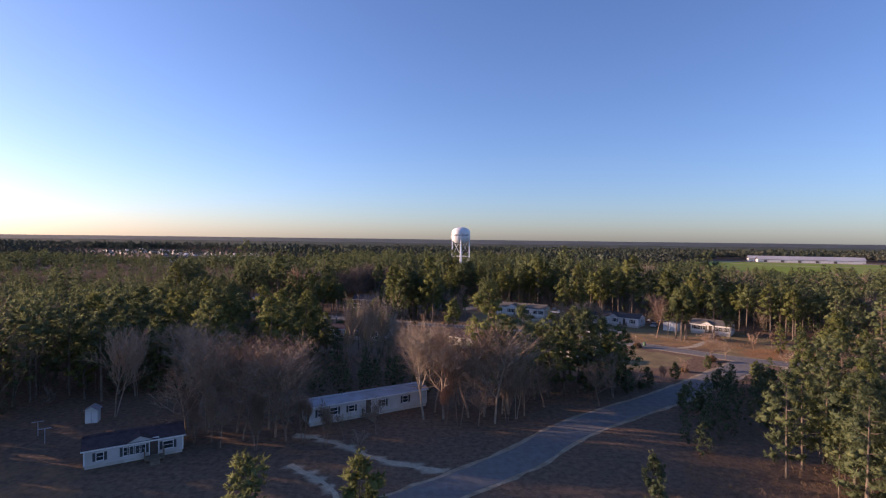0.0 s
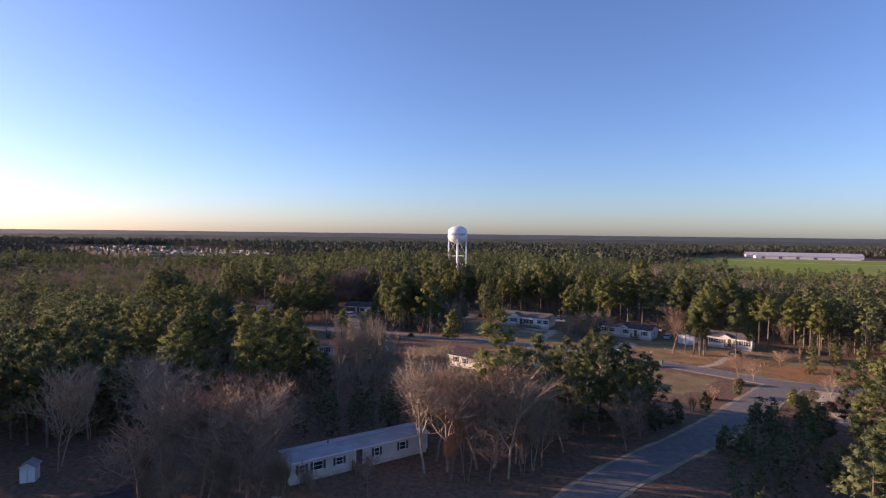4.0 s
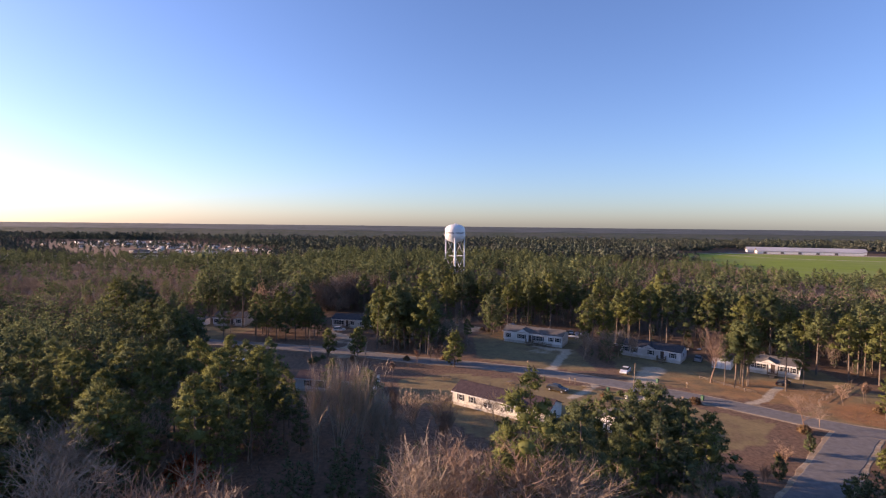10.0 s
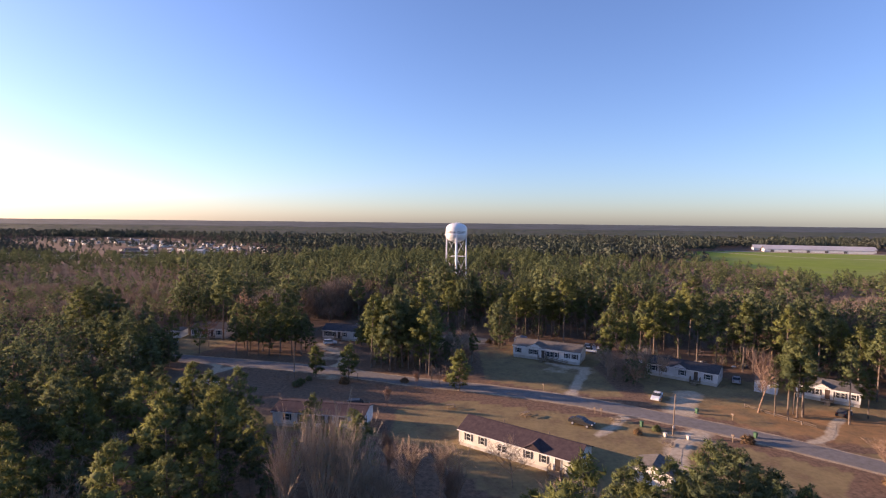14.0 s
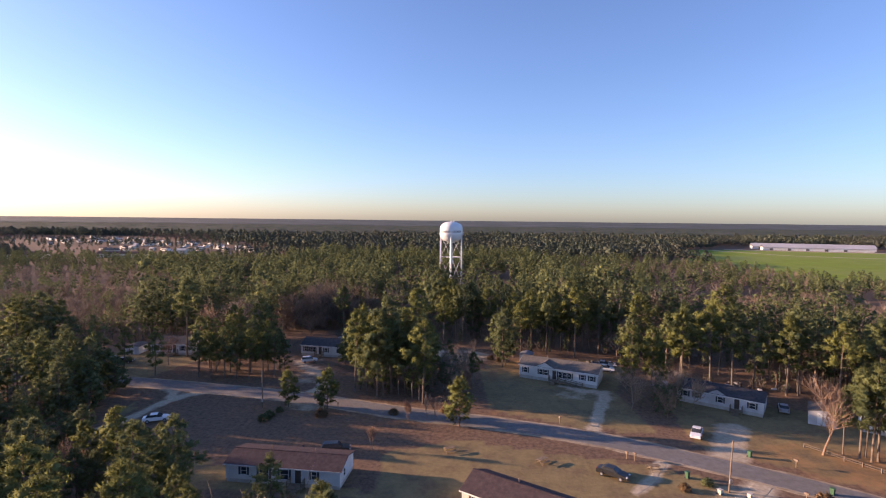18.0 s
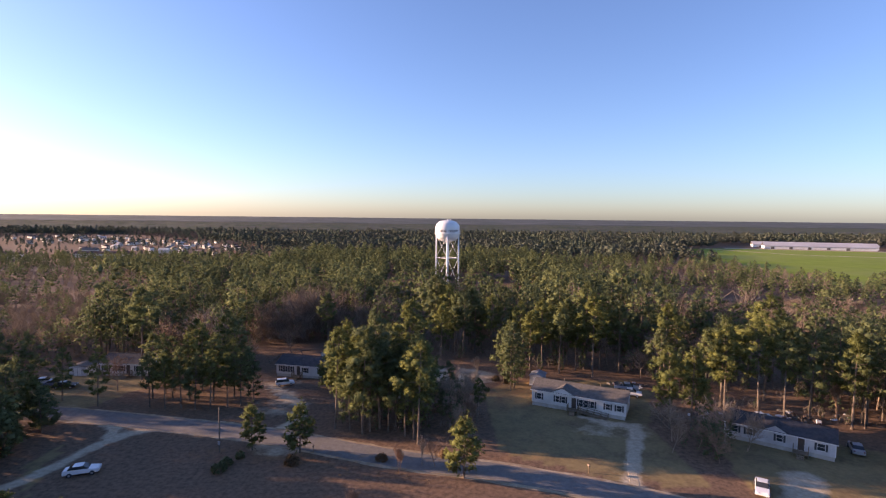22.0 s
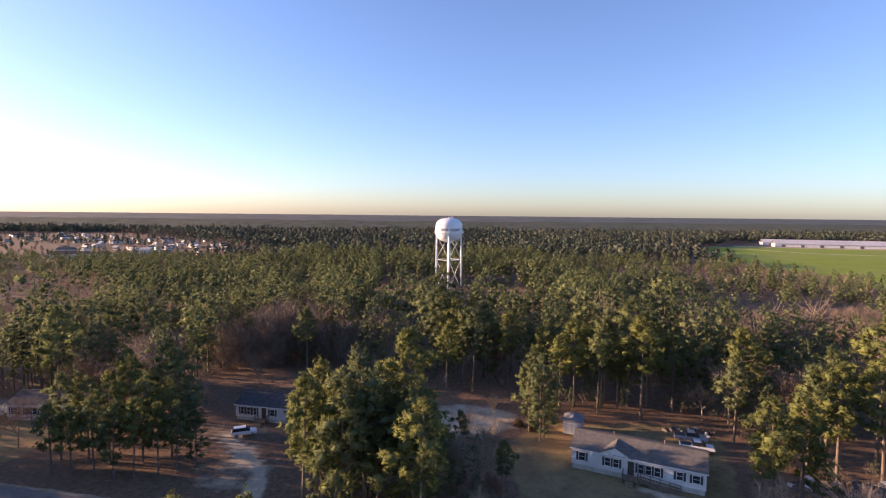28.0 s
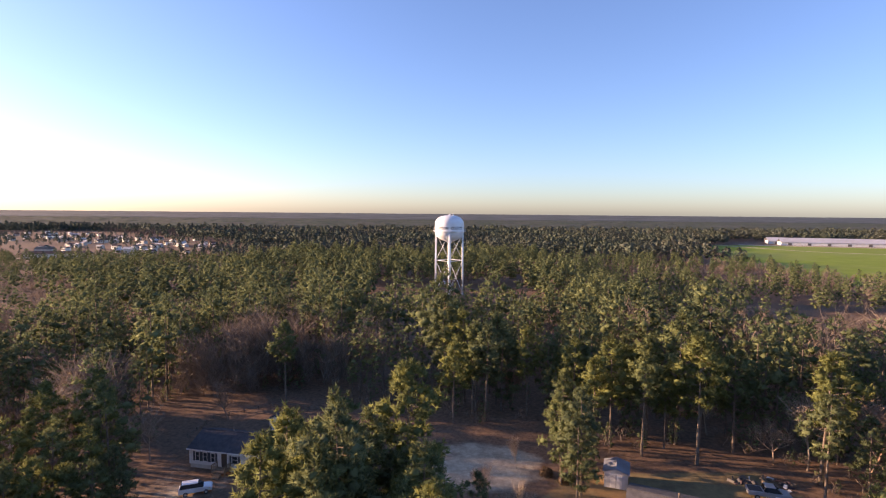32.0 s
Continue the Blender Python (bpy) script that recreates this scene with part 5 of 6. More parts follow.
KEY_BARE = [(-50.5, 92.3, 11, 3), (-54.0, 77.6, 16, 5), (40.5, 103, 4.5, 4), (47.5, 110, 4, 1), (33.5, 97, 5, 1), (-16, 70.5, 4.5, 1), (-13, 66, 4, 0), (58.0, 152.6, 14.4, 6), (60.5, 124, 8, 1), (64.5, 126, 5, 0), (-5.5, 79.5, 17, 3), (-2.5, 80, 16, 0), (1.5, 81, 16, 1), (-4, 83, 14, 1), (7, 83, 13, 0), (-7, 88, 14, 0), (0, 87, 14, 1), (8, 85, 13, 3), (-3, 96, 9, 5), (3, 97, 9, 2), (4, 81.5, 17, 1), (8, 83, 17, 0), (5.5, 78.5, 15, 0), (0, 77.5, 13, 4), (9, 80.5, 11, 5), (-24, 70, 12, 1), (-28, 74, 15, 0), (-33, 75, 14, 1), (-36, 71, 13, 5), (-27.5, 68, 9, 4), (-34, 68.5, 9, 4), 
            (-32, 72, 15, 1), (-26, 71, 14, 0), (-37, 74, 14, 0), (-29, 78, 15, 1), (-41, 79, 15, 3), (-34, 78, 14, 1), (-26, 76, 14, 1), (-38.5, 70.5, 11, 0), (-30, 69.5, 11, 1), (-36, 68, 6, 4), (-32, 67, 6.5, 1), (-27, 66.5, 6, 4), (-24, 69.5, 7, 1), (-38.5, 72, 7, 4), (-29, 72, 9, 4), (3, 77.5, 7, 1), (7.5, 79.5, 8, 4), (-2, 78, 7, 4), (10.5, 82.5, 9, 1), (-21.5, 69.5, 8, 4), (-18, 68, 7, 4), (-12, 73, 6, 1),
            (-23, 106, 18, 2), (-20, 105, 19, 2), (-17.5, 107, 18, 2), (-20.5, 109.5, 17, 2), (-14.5, 106, 14, 2), (-12, 109, 11, 5), (-9, 118, 10, 5), (-13.5, 122, 9, 4), (-6, 115, 10, 5), (-4, 112, 9, 4),
            (4.5, 121.5, 8, 0), (-6.5, 166.5, 5, 1), (-12, 164.5, 5, 4), (-8.5, 167, 6, 2), (-17.2, 153, 5, 4), (35, 176, 8, 0), (33, 172, 7, 5), (37.5, 172, 7, 1), (41, 173, 9, 0), (43.5, 175, 9, 2), (46, 172.5, 8, 5), (39, 168, 6, 1), (2, 196, 7, 2), (2, 188, 8, 2), (0, 181, 7, 4), (-3, 176, 7, 2), (4, 211, 6, 2), (-2, 199, 7, 5), (0, 192, 9, 5),
            (71, 112, 6, 0), (76, 106, 6, 1), (44, 212, 8, 0), (-46, 229, 9, 1), (-52, 214, 9, 0), (-66, 205, 10, 1), (-76, 200, 9, 1), (84, 140, 5, 4), (78, 138, 5, 1), (24, 88, 9, 1), (28, 93, 9, 5), (33, 104, 7, 1), (-57, 88, 14, 2), (-48, 90, 14, 3), (-52, 96, 13, 3), (-44, 98, 12, 5)]
for x, y, h, k in KEY_BARE:
    plant("bare_tree", BARE[k], x, y, h / 14.0, rng.uniform(0, 6.28), ("leafless tree with a wide grey crown of fine twigs", "leafless tree with reddish brown twigs", "leafless tree with several pale upright stems", "leafless tree with pale forking limbs", "leafless thicket of reddish upright stems", "leafless tree with two grey stems", "leafless tree with an oval crown of fine reddish twigs")[k], "tree", "leafless trees", ("trunk", "crown"))


def shrub(x, y, r, material, label, seed):
    rr = np.random.default_rng(seed)
    d = rr.normal(size=(110, 3))
    d[:, 2] = np.abs(d[:, 2])
    d /= np.linalg.norm(d, axis=1, keepdims=True)
    c = d * np.array([r, r, r * 1.1]) * rr.uniform(0.55, 1.0, (110, 1)) + np.array([0, 0, 0.1])
    v, f, n = tuft_tris(rr, c, d, r * 0.34, r * 0.16, 5)
    s = thing("shrub", pose(x, y, 0), label, "shrub", "shrubs in the yards")
    part("foliage", mesh_from("foliage", v, f, material, n), None, s)
    b = bmesh.new()
    for k in range(4):
        tube(b, (0, 0, -0.1), (rr.normal() * r * 0.4, rr.normal() * r * 0.4, r * 0.9), 0.04, 0.015, 4, False)
    part("stems", b, M_bark, s)


for k, q in enumerate(((-39, 167, 1.0, M_needle_dark), (-37.8, 169.5, 0.8, M_needle_dark), (-39.3, 165, 1.1, M_needle_dark), (-29, 167.5, 1.2, M_brown_leaf), (47.5, 138, 1.2, M_brown_leaf), (33.5, 142.5, 0.9, M_needle_dark), (29.5, 141, 0.8, M_brown_leaf), (60, 123.5, 1.2, M_brown_leaf), (-15, 168.5, 1.0, M_brown_leaf), (-5, 170, 0.9, M_brown_leaf), (-40.5, 103, 3.0, M_red_leaf), (-38.6, 101.6, 2.6, M_red_leaf), (36, 131, 1.2, M_brown_leaf), (82, 134, 1.0, M_brown_leaf), (86, 131, 1.0, M_brown_leaf), (90, 129, 1.1, M_brown_leaf), (68, 108, 1.3, M_brown_leaf), (8, 209, 1.0, M_brown_leaf), (10, 207, 0.9, M_brown_leaf), (35, 100, 1.0, M_needle_dark), (49, 113, 0.9, M_brown_leaf))):
    shrub(*q, "low bush of dry brown leaves" if q[3] is M_brown_leaf else "bush of red dry leaves in the woods" if q[3] is M_red_leaf else "dark evergreen bush on dry lawn", 300 + k)


# ---- woods: where trees grow ----
WOODS_PINE = [  # (outline, spacing in metres, share of pines, height)
    ([(-170, 85), (-62, 84), (-44, 92), (-35, 95), (-28, 101), (-29, 108), (-36, 120), (-64, 122), (-170, 122)], 4.4, 0.9, 14.5),
    ([(-36, 108), (-28, 110), (-12, 110), (-14, 120), (-24, 129), (-36, 128)], 4.8, 0.55, 9.5),
    ([(-170, 128), (-66, 127), (-40, 130), (-34, 134), (-39, 139.5), (-54, 144.5), (-66, 153), (-75, 165), (-80, 178), (-90, 184), (-120, 180), (-170, 164)], 4.2, 0.94, 11.8),
    ([(-190, 0), (-74, 10), (-70, 60), (-66, 84), (-190, 85)], 5.2, 0.8, 16),
    ([(3, 89), (14, 86.5), (24, 90), (36, 100), (38, 105), (30, 110), (8, 110), (0, 100)], 4.4, 0.68, 10.0),
    ([(38, 46), (60, 40), (140, 60), (150, 105), (100, 112), (82, 112), (68, 98), (50, 78), (40, 62)], 4.4, 1.0, 12),
    ([(92, 172), (100, 150), (112, 134), (150, 122), (230, 110), (240, 190), (190, 240), (130, 238), (96, 222), (80, 186)], 4.6, 0.85, 13.5),
    ([(-26, 178), (-8, 174), (-6, 180), (-7, 193), (-14, 196), (-24, 195)], 3.3, 0.84, 16.5),
    ([(-6, 176), (2, 176), (3, 194), (-6, 194)], 3.2, 0.3, 9),
    ([(-66, 194), (-46, 193), (-50, 202), (-54, 222), (-66, 226), (-70, 204)], 4.0, 0.92, 15),
    ([(-34, 242), (-18, 230), (-8, 227), (10, 226), (14, 216), (44, 214), (46, 240), (44, 290), (-42, 290)], 5.0, 0.97, 15.5),
    ([(44, 190), (58, 186), (74, 180), (92, 172), (96, 222), (88, 244), (46, 252), (44, 214)], 4.8, 0.85, 16.5),
    ([(-100, 218), (-66, 226), (-52, 242), (-34, 242), (-42, 302), (-100, 302)], 4.8, 0.8, 14.5),
    ([(-190, 196), (-100, 196), (-100, 300), (-190, 300)], 4.8, 0.78, 12),
    ([(-104, 224), (-62, 226), (-58, 250), (-92, 262), (-108, 250)], 5.0, 0.95, 17),
    ([(-300, 90), (-170, 85), (-170, 300), (-300, 320)], 6.5, 0.7, 11),
    ([(46, 254), (90, 246), (130, 240), (190, 246), (176, 296), (96, 298), (46, 302)], 3.3, 0.08, 8.0),
    ([(-62, 238), (-42, 240), (-36, 252), (-42, 266), (-62, 262)], 3.2, 0.08, 13.0),
]


def scatter(poly, gap, seed):
    r = np.random.default_rng(seed)
    xs, ys = [p[0] for p in poly], [p[1] for p in poly]
    gx, gy = np.meshgrid(np.arange(min(xs), max(xs), gap), np.arange(min(ys), max(ys), gap))
    x = gx.ravel() + r.uniform(-0.45, 0.45, gx.size) * gap
    y = gy.ravel() + r.uniform(-0.45, 0.45, gx.size) * gap
    k = inside(poly, x, y)
    return x[k], y[k]


def patches(x, y, scale, seed):
    """A slow noise in 0..1, for stands of hardwood among the pines."""
    v = np.zeros(len(x))
    r = np.random.default_rng(seed)
    for k in range(5):
        a, ph_ = r.uniform(0, 6.28), r.uniform(0, 6.28)
        w = scale * r.uniform(0.6, 1.8)
        v += np.sin((x * math.cos(a) + y * math.sin(a) * 1.6) / w + ph_)
    return 1 / (1 + np.exp(-1.4 * v))


spots = []
for n, (poly, gap, share, h) in enumerate(WOODS_PINE):
    x, y = scatter(poly, gap, 700 + n)
    ok = clear_of_ways(x, y, 2.0) & ~house_cover(x, y, 3.0)
    for o in OPEN:
        ok &= ~inside(o, x, y)
    ok &= np.hypot(x + 39.5, y - 101) > 5.0
    for a, b in pine_xy + [(p[0], p[1]) for p in KEY_BARE]:
        ok &= np.hypot(x - a, y - b) > 2.2
    if n not in (0, 1, 2, 4, 6, 7, 9):
        ok &= patches(x, y, 9.0, 51) < 0.86
    if n in (12, 14):
        ok &= ~inside(WOODS_PINE[-1][0], x, y)
    x, y = x[ok], y[ok]
    kind = rng.random(len(x)) < share - 0.5 * (patches(x, y, 14.0, 52) > 0.84)
    hh = h * rng.normal(1.0, 0.21, len(x)).clip(0.5, 1.4) * (0.84 + 0.30 * patches(x, y, 8.0, 53))
    swamp = inside(HOLLOW, x, y)
    kind &= ~swamp | (rng.random(len(x)) < 0.45)
    hh = np.where(swamp, 8.0 + 0.12 * hh, hh)
    if n in (0, 1, 2, 4):  # even-aged stands
        hh = hh.clip(0.75 * h, 1.15 * h)
    if n == 2:  # the edge of this wood is younger and lower
        hh = hh * np.where((x > -76) & (y > 136), 0.74, 1.0)
    spots += list(zip(x, y, kind, hh))
spots = np.array(spots, float)
# the share that stands nearest to the line of the valley of yards is planted tree by tree
near = np.abs(spots[:, 0] + 2) * 0.8 + np.maximum(0, 95 - spots[:, 1]) + np.maximum(0, spots[:, 1] - 190) * 1.1
order = np.argsort(near)
single, n_p, n_b = set(), 0, 0
for i in order:
    if spots[i, 2] and n_p < 168:
        single.add(i)
        n_p += 1
    elif not spots[i, 2] and n_b < 70:
        single.add(i)
        n_b += 1
for i in sorted(single):
    x, y, k, h = spots[i]
    if k:
        plant("pine_tree", PINES[int(rng.integers(10))], x, y, h / 18.0, rng.uniform(0, 6.28), LABEL_PINE, "tree", "pines of the woods and yards", ("trunk", "crown"))
    else:
        b = int(rng.integers(6))
        plant("bare_tree", BARE[b], x, y, h * 0.8 / 14.0, rng.uniform(0, 6.28), "leafless tree among the pines", "tree", "leafless trees", ("trunk", "crown"))


def lod_pine(seed, bare, spread, tufts, per, length, width, puff=1.1, keep=2):
    """A lighter pine of unit height 18 for the joined woods: corners, triangles and normals of its crown."""
    return needle_crown(seed, 18.0, bare, spread, tufts, per, length, width, puff, 0.7, False, keep)[:3]


def lod_trunk(h, r0):
    a = np.array([[math.cos(t) * r0, math.sin(t) * r0, -0.2] for t in (0, 2.09, 4.19)])
    b = a * np.array([0.3, 0.3, 1]) + np.array([0, 0, h])
    return np.concatenate([a, b]), np.array([[0, 1, 4], [0, 4, 3], [1, 2, 5], [1, 5, 4], [2, 0, 3], [2, 3, 5]])


def joined(name, shapes, x, y, s, pick, material, label, category, seed, sz=None):
    """Many trees of a few shapes as one mesh."""
    r = np.random.default_rng(seed)
    V, F, B, base = [], [], [], 0
    for k, (v, f, *nv) in enumerate(shapes):
        m = pick == k
        n = int(m.sum())
        if not n:
            continue
        a = r.uniform(0, 6.28, n)
        c, q = np.cos(a)[:, None], np.sin(a)[:, None]
        sc = s[m][:, None]
        hz = sc if sz is None else sz[m][:, None]
        vx = (v[None, :, 0] * c - v[None, :, 1] * q) * sc + x[m][:, None]
        vy = (v[None, :, 0] * q + v[None, :, 1] * c) * sc + y[m][:, None]
        vz = v[None, :, 2] * hz
        V.append(np.stack([vx, vy, vz + np.zeros_like(vx)], 2).reshape(-1, 3))
        F.append((f[None] + (np.arange(n) * len(v))[:, None, None]).reshape(-1, 3) + base)
        if nv:
            w = nv[0][None]
            B.append(np.stack([w[..., 0] * c - w[..., 1] * q, w[..., 0] * q + w[..., 1] * c, w[..., 2] + 0 * c], 2).reshape(-1, 3))
        base += n * len(v)
    me = mesh_from(name, np.concatenate(V), np.concatenate(F), material, np.concatenate(B) if B else None)
    return tagged(new(name, me), label, category, kind="stuff")


def lod_bare(seed, n, height=14.0, spread=3.6, width=0.10):
    """A light leafless crown: thin upright blades fanning from the upper trunk."""
    r = np.random.default_rng(seed)
    base = np.stack([r.normal(size=n) * spread * 0.22, r.normal(size=n) * spread * 0.22, r.uniform(0.15, 0.75, n) * height], 1)
    d = np.stack([r.normal(size=n) * 0.55, r.normal(size=n) * 0.55, r.uniform(0.5, 1.2, n)], 1)
    d /= np.linalg.norm(d, axis=1, keepdims=True)
    ln = r.uniform(0.18, 0.36, n)[:, None] * height
    side = np.cross(d, r.normal(size=(n, 3)))
    side /= np.linalg.norm(side, axis=1, keepdims=True)
    tip = base + d * ln
    tip[:, 2] = np.minimum(tip[:, 2], height)
    v = np.stack([base - side * width, base + side * width, tip], 1).reshape(-1, 3)
    return v, np.arange(n * 3).reshape(-1, 3)


rest = np.array([i for i in range(len(spots)) if i not in single])
px, py, pk, ph = spots[rest].T
pk = pk > 0.5
MID = [lod_pine(400 + k, b, s, 112, 4, 0.74, 0.28, 0.9) for k, (b, s) in enumerate(((0.28, 4.2), (0.36, 4.0), (0.26, 4.5), (0.42, 3.9), (0.20, 4.3)))]
MIDB = [lod_bare(420 + k, 230, width=0.065) for k in range(4)]
TRUNK = [lod_trunk(15.5, 0.22)]
pick = rng.integers(0, 5, len(px))
joined("pine_woods", MID, px[pk], py[pk], ph[pk] / 18, pick[pk], M_wood_mid, "dense pine woods round the houses, dark green in evening light", "woods", 31)
joined("pine_trunks", TRUNK, px[pk], py[pk], ph[pk] / 18, np.zeros(int(pk.sum()), int), M_bark, "brown trunks of the dense pine woods", "woods", 32)
pk2 = ~pk
joined("bare_woods", MIDB, px[pk2], py[pk2], ph[pk2] / 15, pick[pk2] % 4, M_bare_mid, "leafless brown hardwoods among the pines", "woods", 33)

# undergrowth along the woods' floor
ux, uy = [], []
for n, (poly, gap, share, h) in enumerate(WOODS_PINE[:14]):
    x, y = scatter(poly, 4.4, 760 + n)
    ok = clear_of_ways(x, y, 1.5) & ~house_cover(x, y, 2.0) & (np.abs(x) < 130) & (y < 262) & (y > 60)
    for o in OPEN:
        ok &= ~inside(o, x, y)
    ux.append(x[ok])
    uy.append(y[ok])
ux, uy = np.concatenate(ux), np.concatenate(uy)
keep = rng.random(len(ux)) < 0.75
ux, uy = ux[keep], uy[keep]
UNDER = [lod_bare(480 + k, 44, 3.4, 2.2, 0.05) for k in range(4)]
sapling = rng.random(len(ux)) < 0.75
kx, ky = [], []
for n, poly in enumerate(([(-30, 89), (-6, 92), (-2, 104), (-10, 109), (-28, 103)], [(26, 62), (46, 80), (60, 98), (66, 110), (50, 98), (36, 82)], [(36, 166), (44, 172), (46, 182), (36, 178)], [(-62, 86), (-44, 92), (-34, 97), (-44, 99), (-62, 94)])):
    x, y = scatter(poly, 2.7, 780 + n)
    ok = clear_of_ways(x, y, 0.5) & ~house_cover(x, y, 1.0)
    kx.append(x[ok])
    ky.append(y[ok])
SCRUB = [lod_pine(485 + k, 0.04, 4.6, 46, 4, 1.1, 0.42, 1.2, 3) for k in range(3)]
kx, ky = np.concatenate([ux[sapling] + 1.3] + kx), np.concatenate([uy[sapling] + 0.9] + ky)
joined("evergreen_scrub", SCRUB, kx, ky, rng.uniform(2.2, 6.4, len(kx)) / 18, rng.integers(0, 3, len(kx)), M_needle_dark, "dark evergreen scrub on the floor of the woods", "undergrowth", 37)
joined("undergrowth", UNDER, ux, uy, rng.uniform(0.5, 1.3, len(ux)), rng.integers(0, 4, len(ux)), M_bare_mid, "brown leafless undergrowth on the floor of the woods", "undergrowth", 35)

# ---- far woods, thinner with distance ----
def ring(y0, y1, gap, seed):
    r = np.random.default_rng(seed)
    half = y1 * 1.02 + 60
    gx, gy = np.meshgrid(np.arange(-half, half, gap), np.arange(y0, y1, gap))
    x = gx.ravel() + r.uniform(-0.5, 0.5, gx.size) * gap
    y = gy.ravel() + r.uniform(-0.5, 0.5, gx.size) * gap
    k = (np.abs(x) < 0.98 * y + 40) & ~inside(FIELD, x, y) & ~inside(FARM, x, y)
    town = inside(TOWN, x, y)
    k &= ~town | (r.random(len(x)) < 0.22)
    k &= (patches(x, y, 13.0, 57) < 0.86) | (r.random(len(x)) < 0.3)
    for o in OPEN[-2:]:
        k &= ~inside(o, x, y)
    return x[k], y[k]


def far_band(name, y0, y1, gap, pines, bares, hp, seed, mp, mb, split=0.55):
    x, y = ring(y0, y1, gap, seed)
    r = np.random.default_rng(seed + 1)
    hard = patches(x, y, 60 + y0 * 0.12, 77)
    east = np.clip((x - 40) / 160, 0, 1) * np.clip((560 - y) / 160, 0, 1) * 0.6
    west = np.clip((-x - 60) / 200, 0, 1) * np.clip((y - 300) / 200, 0, 1) * 0.45
    is_b = r.random(len(x)) < np.clip(hard * 0.95 + east + west - 0.58, 0.03, 0.9)
    swamp = inside(HOLLOW, x, y)
    is_b |= swamp & (r.random(len(x)) < 0.5)
    s = np.where(swamp, 0.62, 1.0) * hp / 18 * r.normal(1.0, 0.20, len(x)).clip(0.55, 1.4)
    s *= np.where((x < -120) & (x > -520) & (y > 400) & (y < 640), 0.66, 1.0)
    s *= np.where(inside(TOWN, x, y), 0.65, 1.0) * np.where((x > 70) & (y < 520) & (y > 300), 0.74, 1.0)
    s *= np.where((abs(x) < 32) & (y < 322), 0.7, 1.0)
    pick_ = r.integers(0, len(pines), len(x))
    joined(name + "_pines", pines, x[~is_b], y[~is_b], s[~is_b], pick_[~is_b], mp, "green pine forest stretching away over flat land", "woods", seed + 2)
    joined(name + "_hardwoods", bares, x[is_b], y[is_b], s[is_b] * 0.95, pick_[is_b] % len(bares), mb, "brown leafless hardwood forest between the pines", "woods", seed + 3)


FAR1 = [lod_pine(440 + k, 0.30, 4.2, 52, 3, 0.9, 0.36, 1.3, 2) for k in range(3)]
FAR1B = [lod_bare(450 + k, 60, width=0.16) for k in range(3)]
FAR2 = [lod_pine(460 + k, 0.32, 4.2, 6, 1, 1.8, 1.2, 2.5, 6) for k in range(5)]
FAR2B = [lod_bare(465 + k, 26, width=0.30) for k in range(4)]
far_band("near_forest", 300, 520, 5.5, FAR1, FAR1B, 13.0, 800, M_wood_mid, M_bare_mid)
far_band("middle_forest", 520, 1090, 7.4, FAR2, FAR2B, 12.5, 810, M_wood_far_hazed, M_bare_far)


def canopy_sheet(name, y0, y1, top, material, label, seed, gap=60, rough=2.2, swell=1.0, rise=0.0):
    """Far forest seen edge on: a bumpy canopy sheet with a closed rim."""
    r = np.random.default_rng(seed)
    ys = np.arange(y0, y1 + 1, gap)
    xs = np.arange(-y1 * 1.05, y1 * 1.05, gap)
    X, Y = np.meshgrid(xs, ys)
    Z = top + r.normal(0, rough, X.shape) + swell * (2.5 * np.sin(X / 310 + Y / 420) + 2.0 * np.sin(X / 150 - Y / 600 + 2))
    Z += rise * (Y - y0) / (y1 - y0)
    Z[inside(TOWN, X, Y) | inside(FIELD, X, Y) | inside(FARM, X, Y)] = -2.0
    Z[0] = 0
    X = X + r.uniform(-0.4, 0.4, X.shape) * gap
    i = np.arange(X.size).reshape(X.shape)
    f = np.concatenate([np.stack([i[:-1, :-1], i[:-1, 1:], i[1:, 1:]], -1).reshape(-1, 3), np.stack([i[:-1, :-1], i[1:, 1:], i[1:, :-1]], -1).reshape(-1, 3)])
    me = mesh_from(name, np.stack([X, Y, Z], -1).reshape(-1, 3), f, material)
    return tagged(new(name, me), label, "woods", kind="stuff")


# the horizon canopy's blue-grey carries painted aerial haze
M_canopy_hazed = mat("horizon_forest", (0.052, 0.068, 0.064), (0.100, 0.106, 0.108), 0.006, 0.95, contrast=(0.4, 0.6))
M_canopy_near = mat("distant_forest", (0.046, 0.062, 0.044), (0.084, 0.080, 0.070), 0.009, 0.95, contrast=(0.42, 0.62), stain=((0.075, 0.090, 0.045), 0.08, 0.8))
canopy_sheet("distant_forest", 1075, 2200, 10, M_canopy_near, "distant pine and hardwood forest over flat land", 6, 11, 0.8, 0.15)
canopy_sheet("horizon_forest", 2150, 4900, 12, M_canopy_hazed, "hazy flat forest running out to the horizon", 5, gap=40, rough=0.35, swell=0.12, rise=15.0)


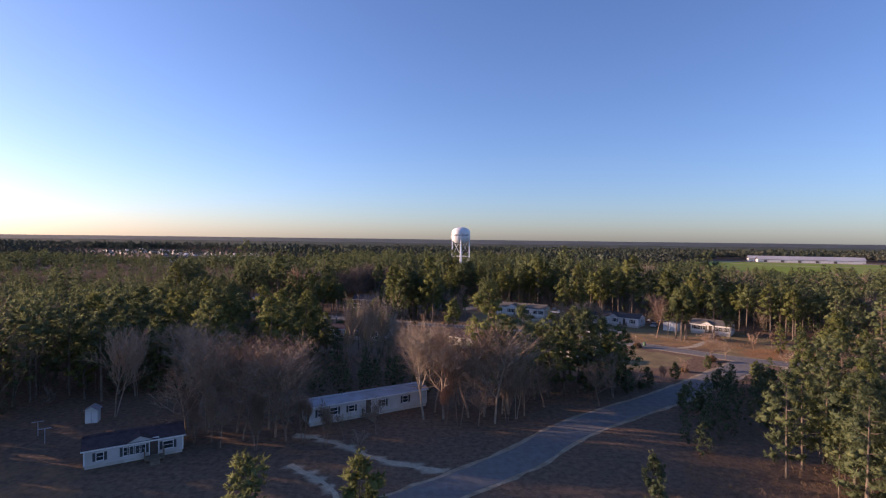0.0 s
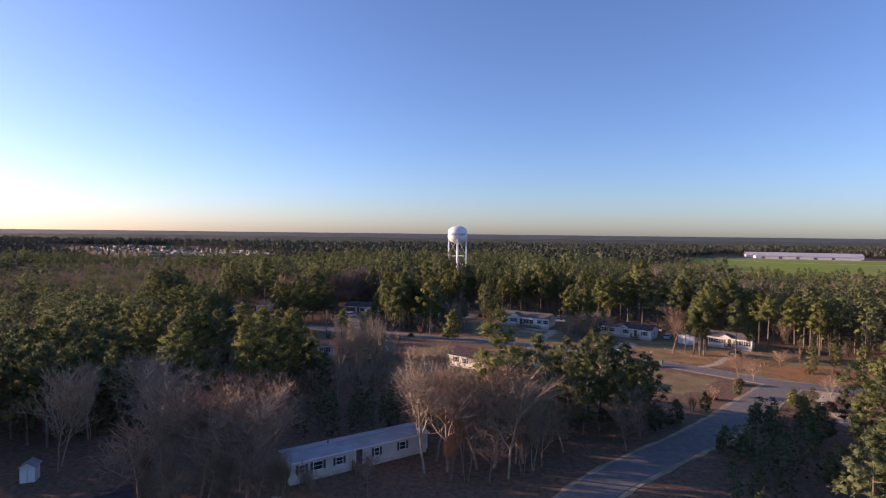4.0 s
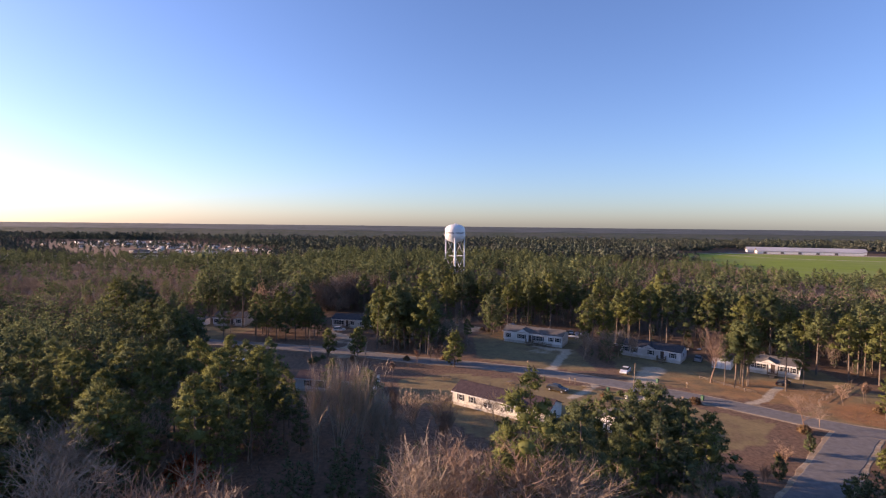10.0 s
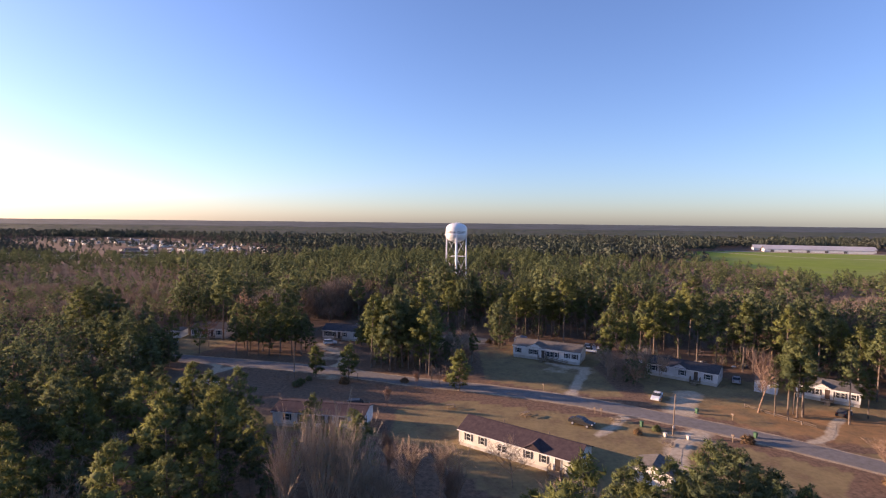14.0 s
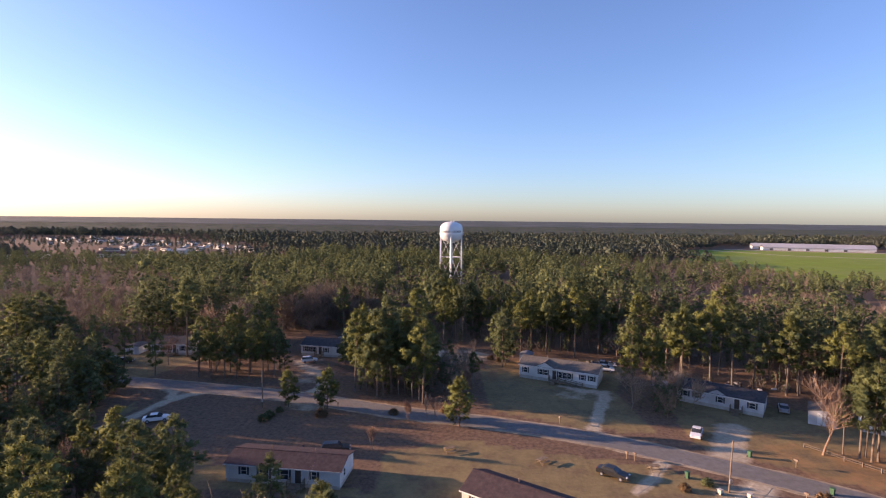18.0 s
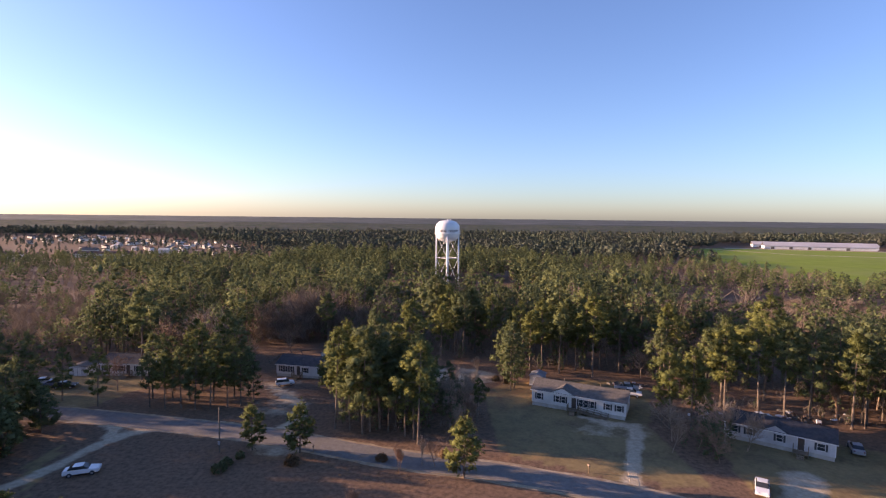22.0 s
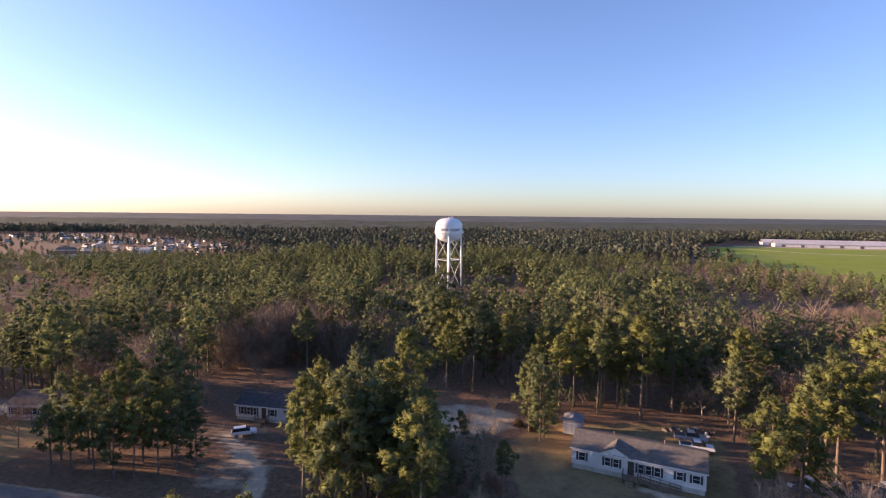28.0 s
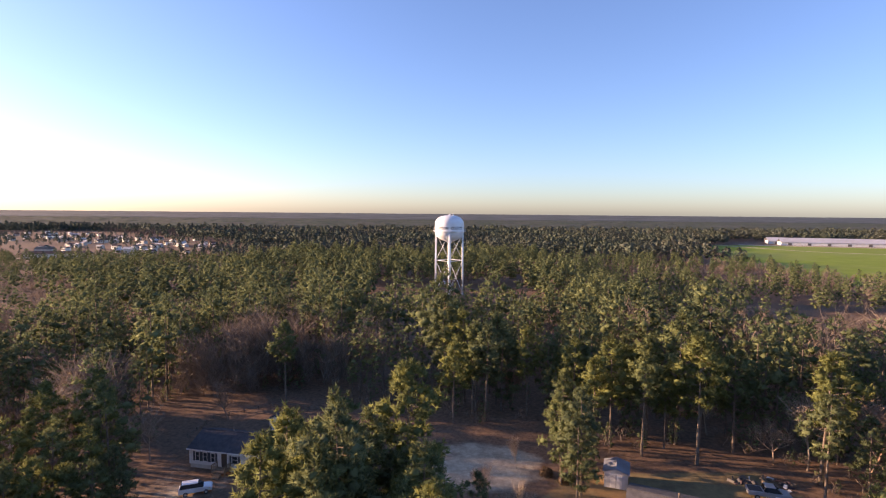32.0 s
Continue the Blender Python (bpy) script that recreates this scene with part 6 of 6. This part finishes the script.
# ---- long farm sheds beyond the field, and the far town ----
def long_shed(x0, y0, x1, y1, w, h, label):
    ln = math.hypot(x1 - x0, y1 - y0)
    m = Matrix.Translation((x0, y0, 0)) @ Matrix.Rotation(math.atan2(y1 - y0, x1 - x0), 4, "Z")
    s = thing("long_shed", m, label, "shed", "long sheds beyond the field")
    part("wall", boxed(0, ln, 0, w, -0.1, h), M_siding, s)
    bm = bmesh.new()
    prof = [(-0.8, h - 0.1), (w / 2, h + 4.2), (w + 0.8, h - 0.1)]
    l = [bm.verts.new((-0.8, a, z)) for a, z in prof] + [bm.verts.new((-0.8, a, z + 0.2)) for a, z in prof]
    r = [bm.verts.new((ln + 0.8, v.co.y, v.co.z)) for v in l]
    for a, b in ((3, 4), (4, 5), (1, 0), (2, 1), (0, 3), (5, 2)):
        bm.faces.new((l[a], l[b], r[b], r[a]))
    for e in (l, r):
        bm.faces.new((e[0], e[1], e[4], e[3]))
        bm.faces.new((e[1], e[2], e[5], e[4]))
    bmesh.ops.recalc_face_normals(bm, faces=bm.faces)
    part("roof", bm, M_farroof, s)
    n = int(ln / 22)
    for k in range(n):
        part("door", boxed(8 + k * 22, 12 + k * 22, -0.15, 0.0, 0.1, 3.0), M_roof_grey, s)
    return s


long_shed(452, 794, 576, 753, 15, 4.2, "very long low pale metal shed behind a green field")
long_shed(456, 826, 600, 778, 15, 4.2, "very long low pale metal shed behind a green field")


def far_house(x, y, rz, w, d, h, k):
    s = thing("town_house", pose(x, y, 0, 0, 0, rz), "small pale house of the far town among trees", "house", "houses of the far town")
    part("wall", boxed(-w / 2, w / 2, -d / 2, d / 2, -0.1, h), (M_skirt, M_siding_cream, M_skirt)[k % 3], s)
    bm = bmesh.new()
    o = 0.4
    f = [bm.verts.new((-w / 2 - o, -d / 2 - o, h)), bm.verts.new((w / 2 + o, -d / 2 - o, h)), bm.verts.new((w / 2 + o, d / 2 + o, h)), bm.verts.new((-w / 2 - o, d / 2 + o, h)), bm.verts.new((-w / 2 - o, 0, h + d * 0.24)), bm.verts.new((w / 2 + o, 0, h + d * 0.24))]
    for q in ((0, 1, 5, 4), (2, 3, 4, 5), (0, 4, 3), (1, 2, 5), (3, 2, 1, 0)):
        bm.faces.new([f[j] for j in q])
    part("roof", bm, (M_roof_grey, M_roof_brown, M_skirt, M_roof_brown, M_roof_grey, M_farroof)[k % 6], s)
    for j in range(3):
        part("window", boxed(-w / 2 + w * (j + 0.6) / 3.4, -w / 2 + w * (j + 0.6) / 3.4 + 1.2, -d / 2 - 0.06, -d / 2, 1.0, 2.2), M_glass, s)


tr = np.random.default_rng(99)
n_h = 0
while n_h < 95:
    t_ = tr.random()
    bx, by = -650 + 430 * t_, 915 - 290 * t_
    x = bx + tr.normal(0, 34)
    y = by + tr.normal(0, 46)
    if not inside(TOWN, np.array([x]), np.array([y]))[0]:
        continue
    far_house(x, y, tr.choice((-37, -37, 53)) + tr.normal(0, 9), tr.uniform(5.0, 9.0), tr.uniform(4.0, 5.4), tr.uniform(2.5, 3.2), n_h)
    n_h += 1
for q in ((-372, 520, 8, 34, 10, 4.0, 3), (-300, 545, 5, 46, 9, 3.6, 1), (-330, 572, 12, 12, 9, 5.0, 0), (-262, 575, 0, 9, 7, 5.5, 2), (-420, 515, 5, 18, 9, 3.6, 2)):
    far_house(*q)


# ---- reddish weeds on open ground and along the yards ----
wx, wy = scatter([(22, 54), (52, 54), (50, 70), (44, 78), (34, 72)], 1.1, 790)
wk = patches(wx, wy, 5.0, 54) > 0.35
wx, wy = wx[wk], wy[wk]
for poly, gap in (([(64, 130), (80, 124), (104, 121), (106, 134), (88, 140), (70, 135)], 1.3), ([(-50, 176), (-12, 164.5), (20, 154), (18, 150), (-14, 160), (-50, 170)], 2.2), ([(-20, 128), (-6, 122), (0, 128), (-8, 136), (-16, 140)], 1.6), ([(-30, 88), (0, 92), (-4, 104), (-26, 100)], 2.0), ([(44, 184), (76, 176), (84, 184), (50, 196)], 1.8)):
    ax_, ay_ = scatter(poly, gap, 795)
    keep_ = (patches(ax_, ay_, 4.0, 55) > 0.45) & clear_of_ways(ax_, ay_, 0.2) & ~house_cover(ax_, ay_, 0.6)
    wx, wy = np.concatenate([wx, ax_[keep_]]), np.concatenate([wy, ay_[keep_]])
WEEDS = [lod_bare(490 + k, 26, 1.3, 1.1, 0.025) for k in range(3)]
joined("dry_weeds", WEEDS, wx, wy, rng.uniform(0.3, 1.0, len(wx)), rng.integers(0, 3, len(wx)), M_brown_leaf, "reddish brown dry weeds on open ground", "weeds", 36)
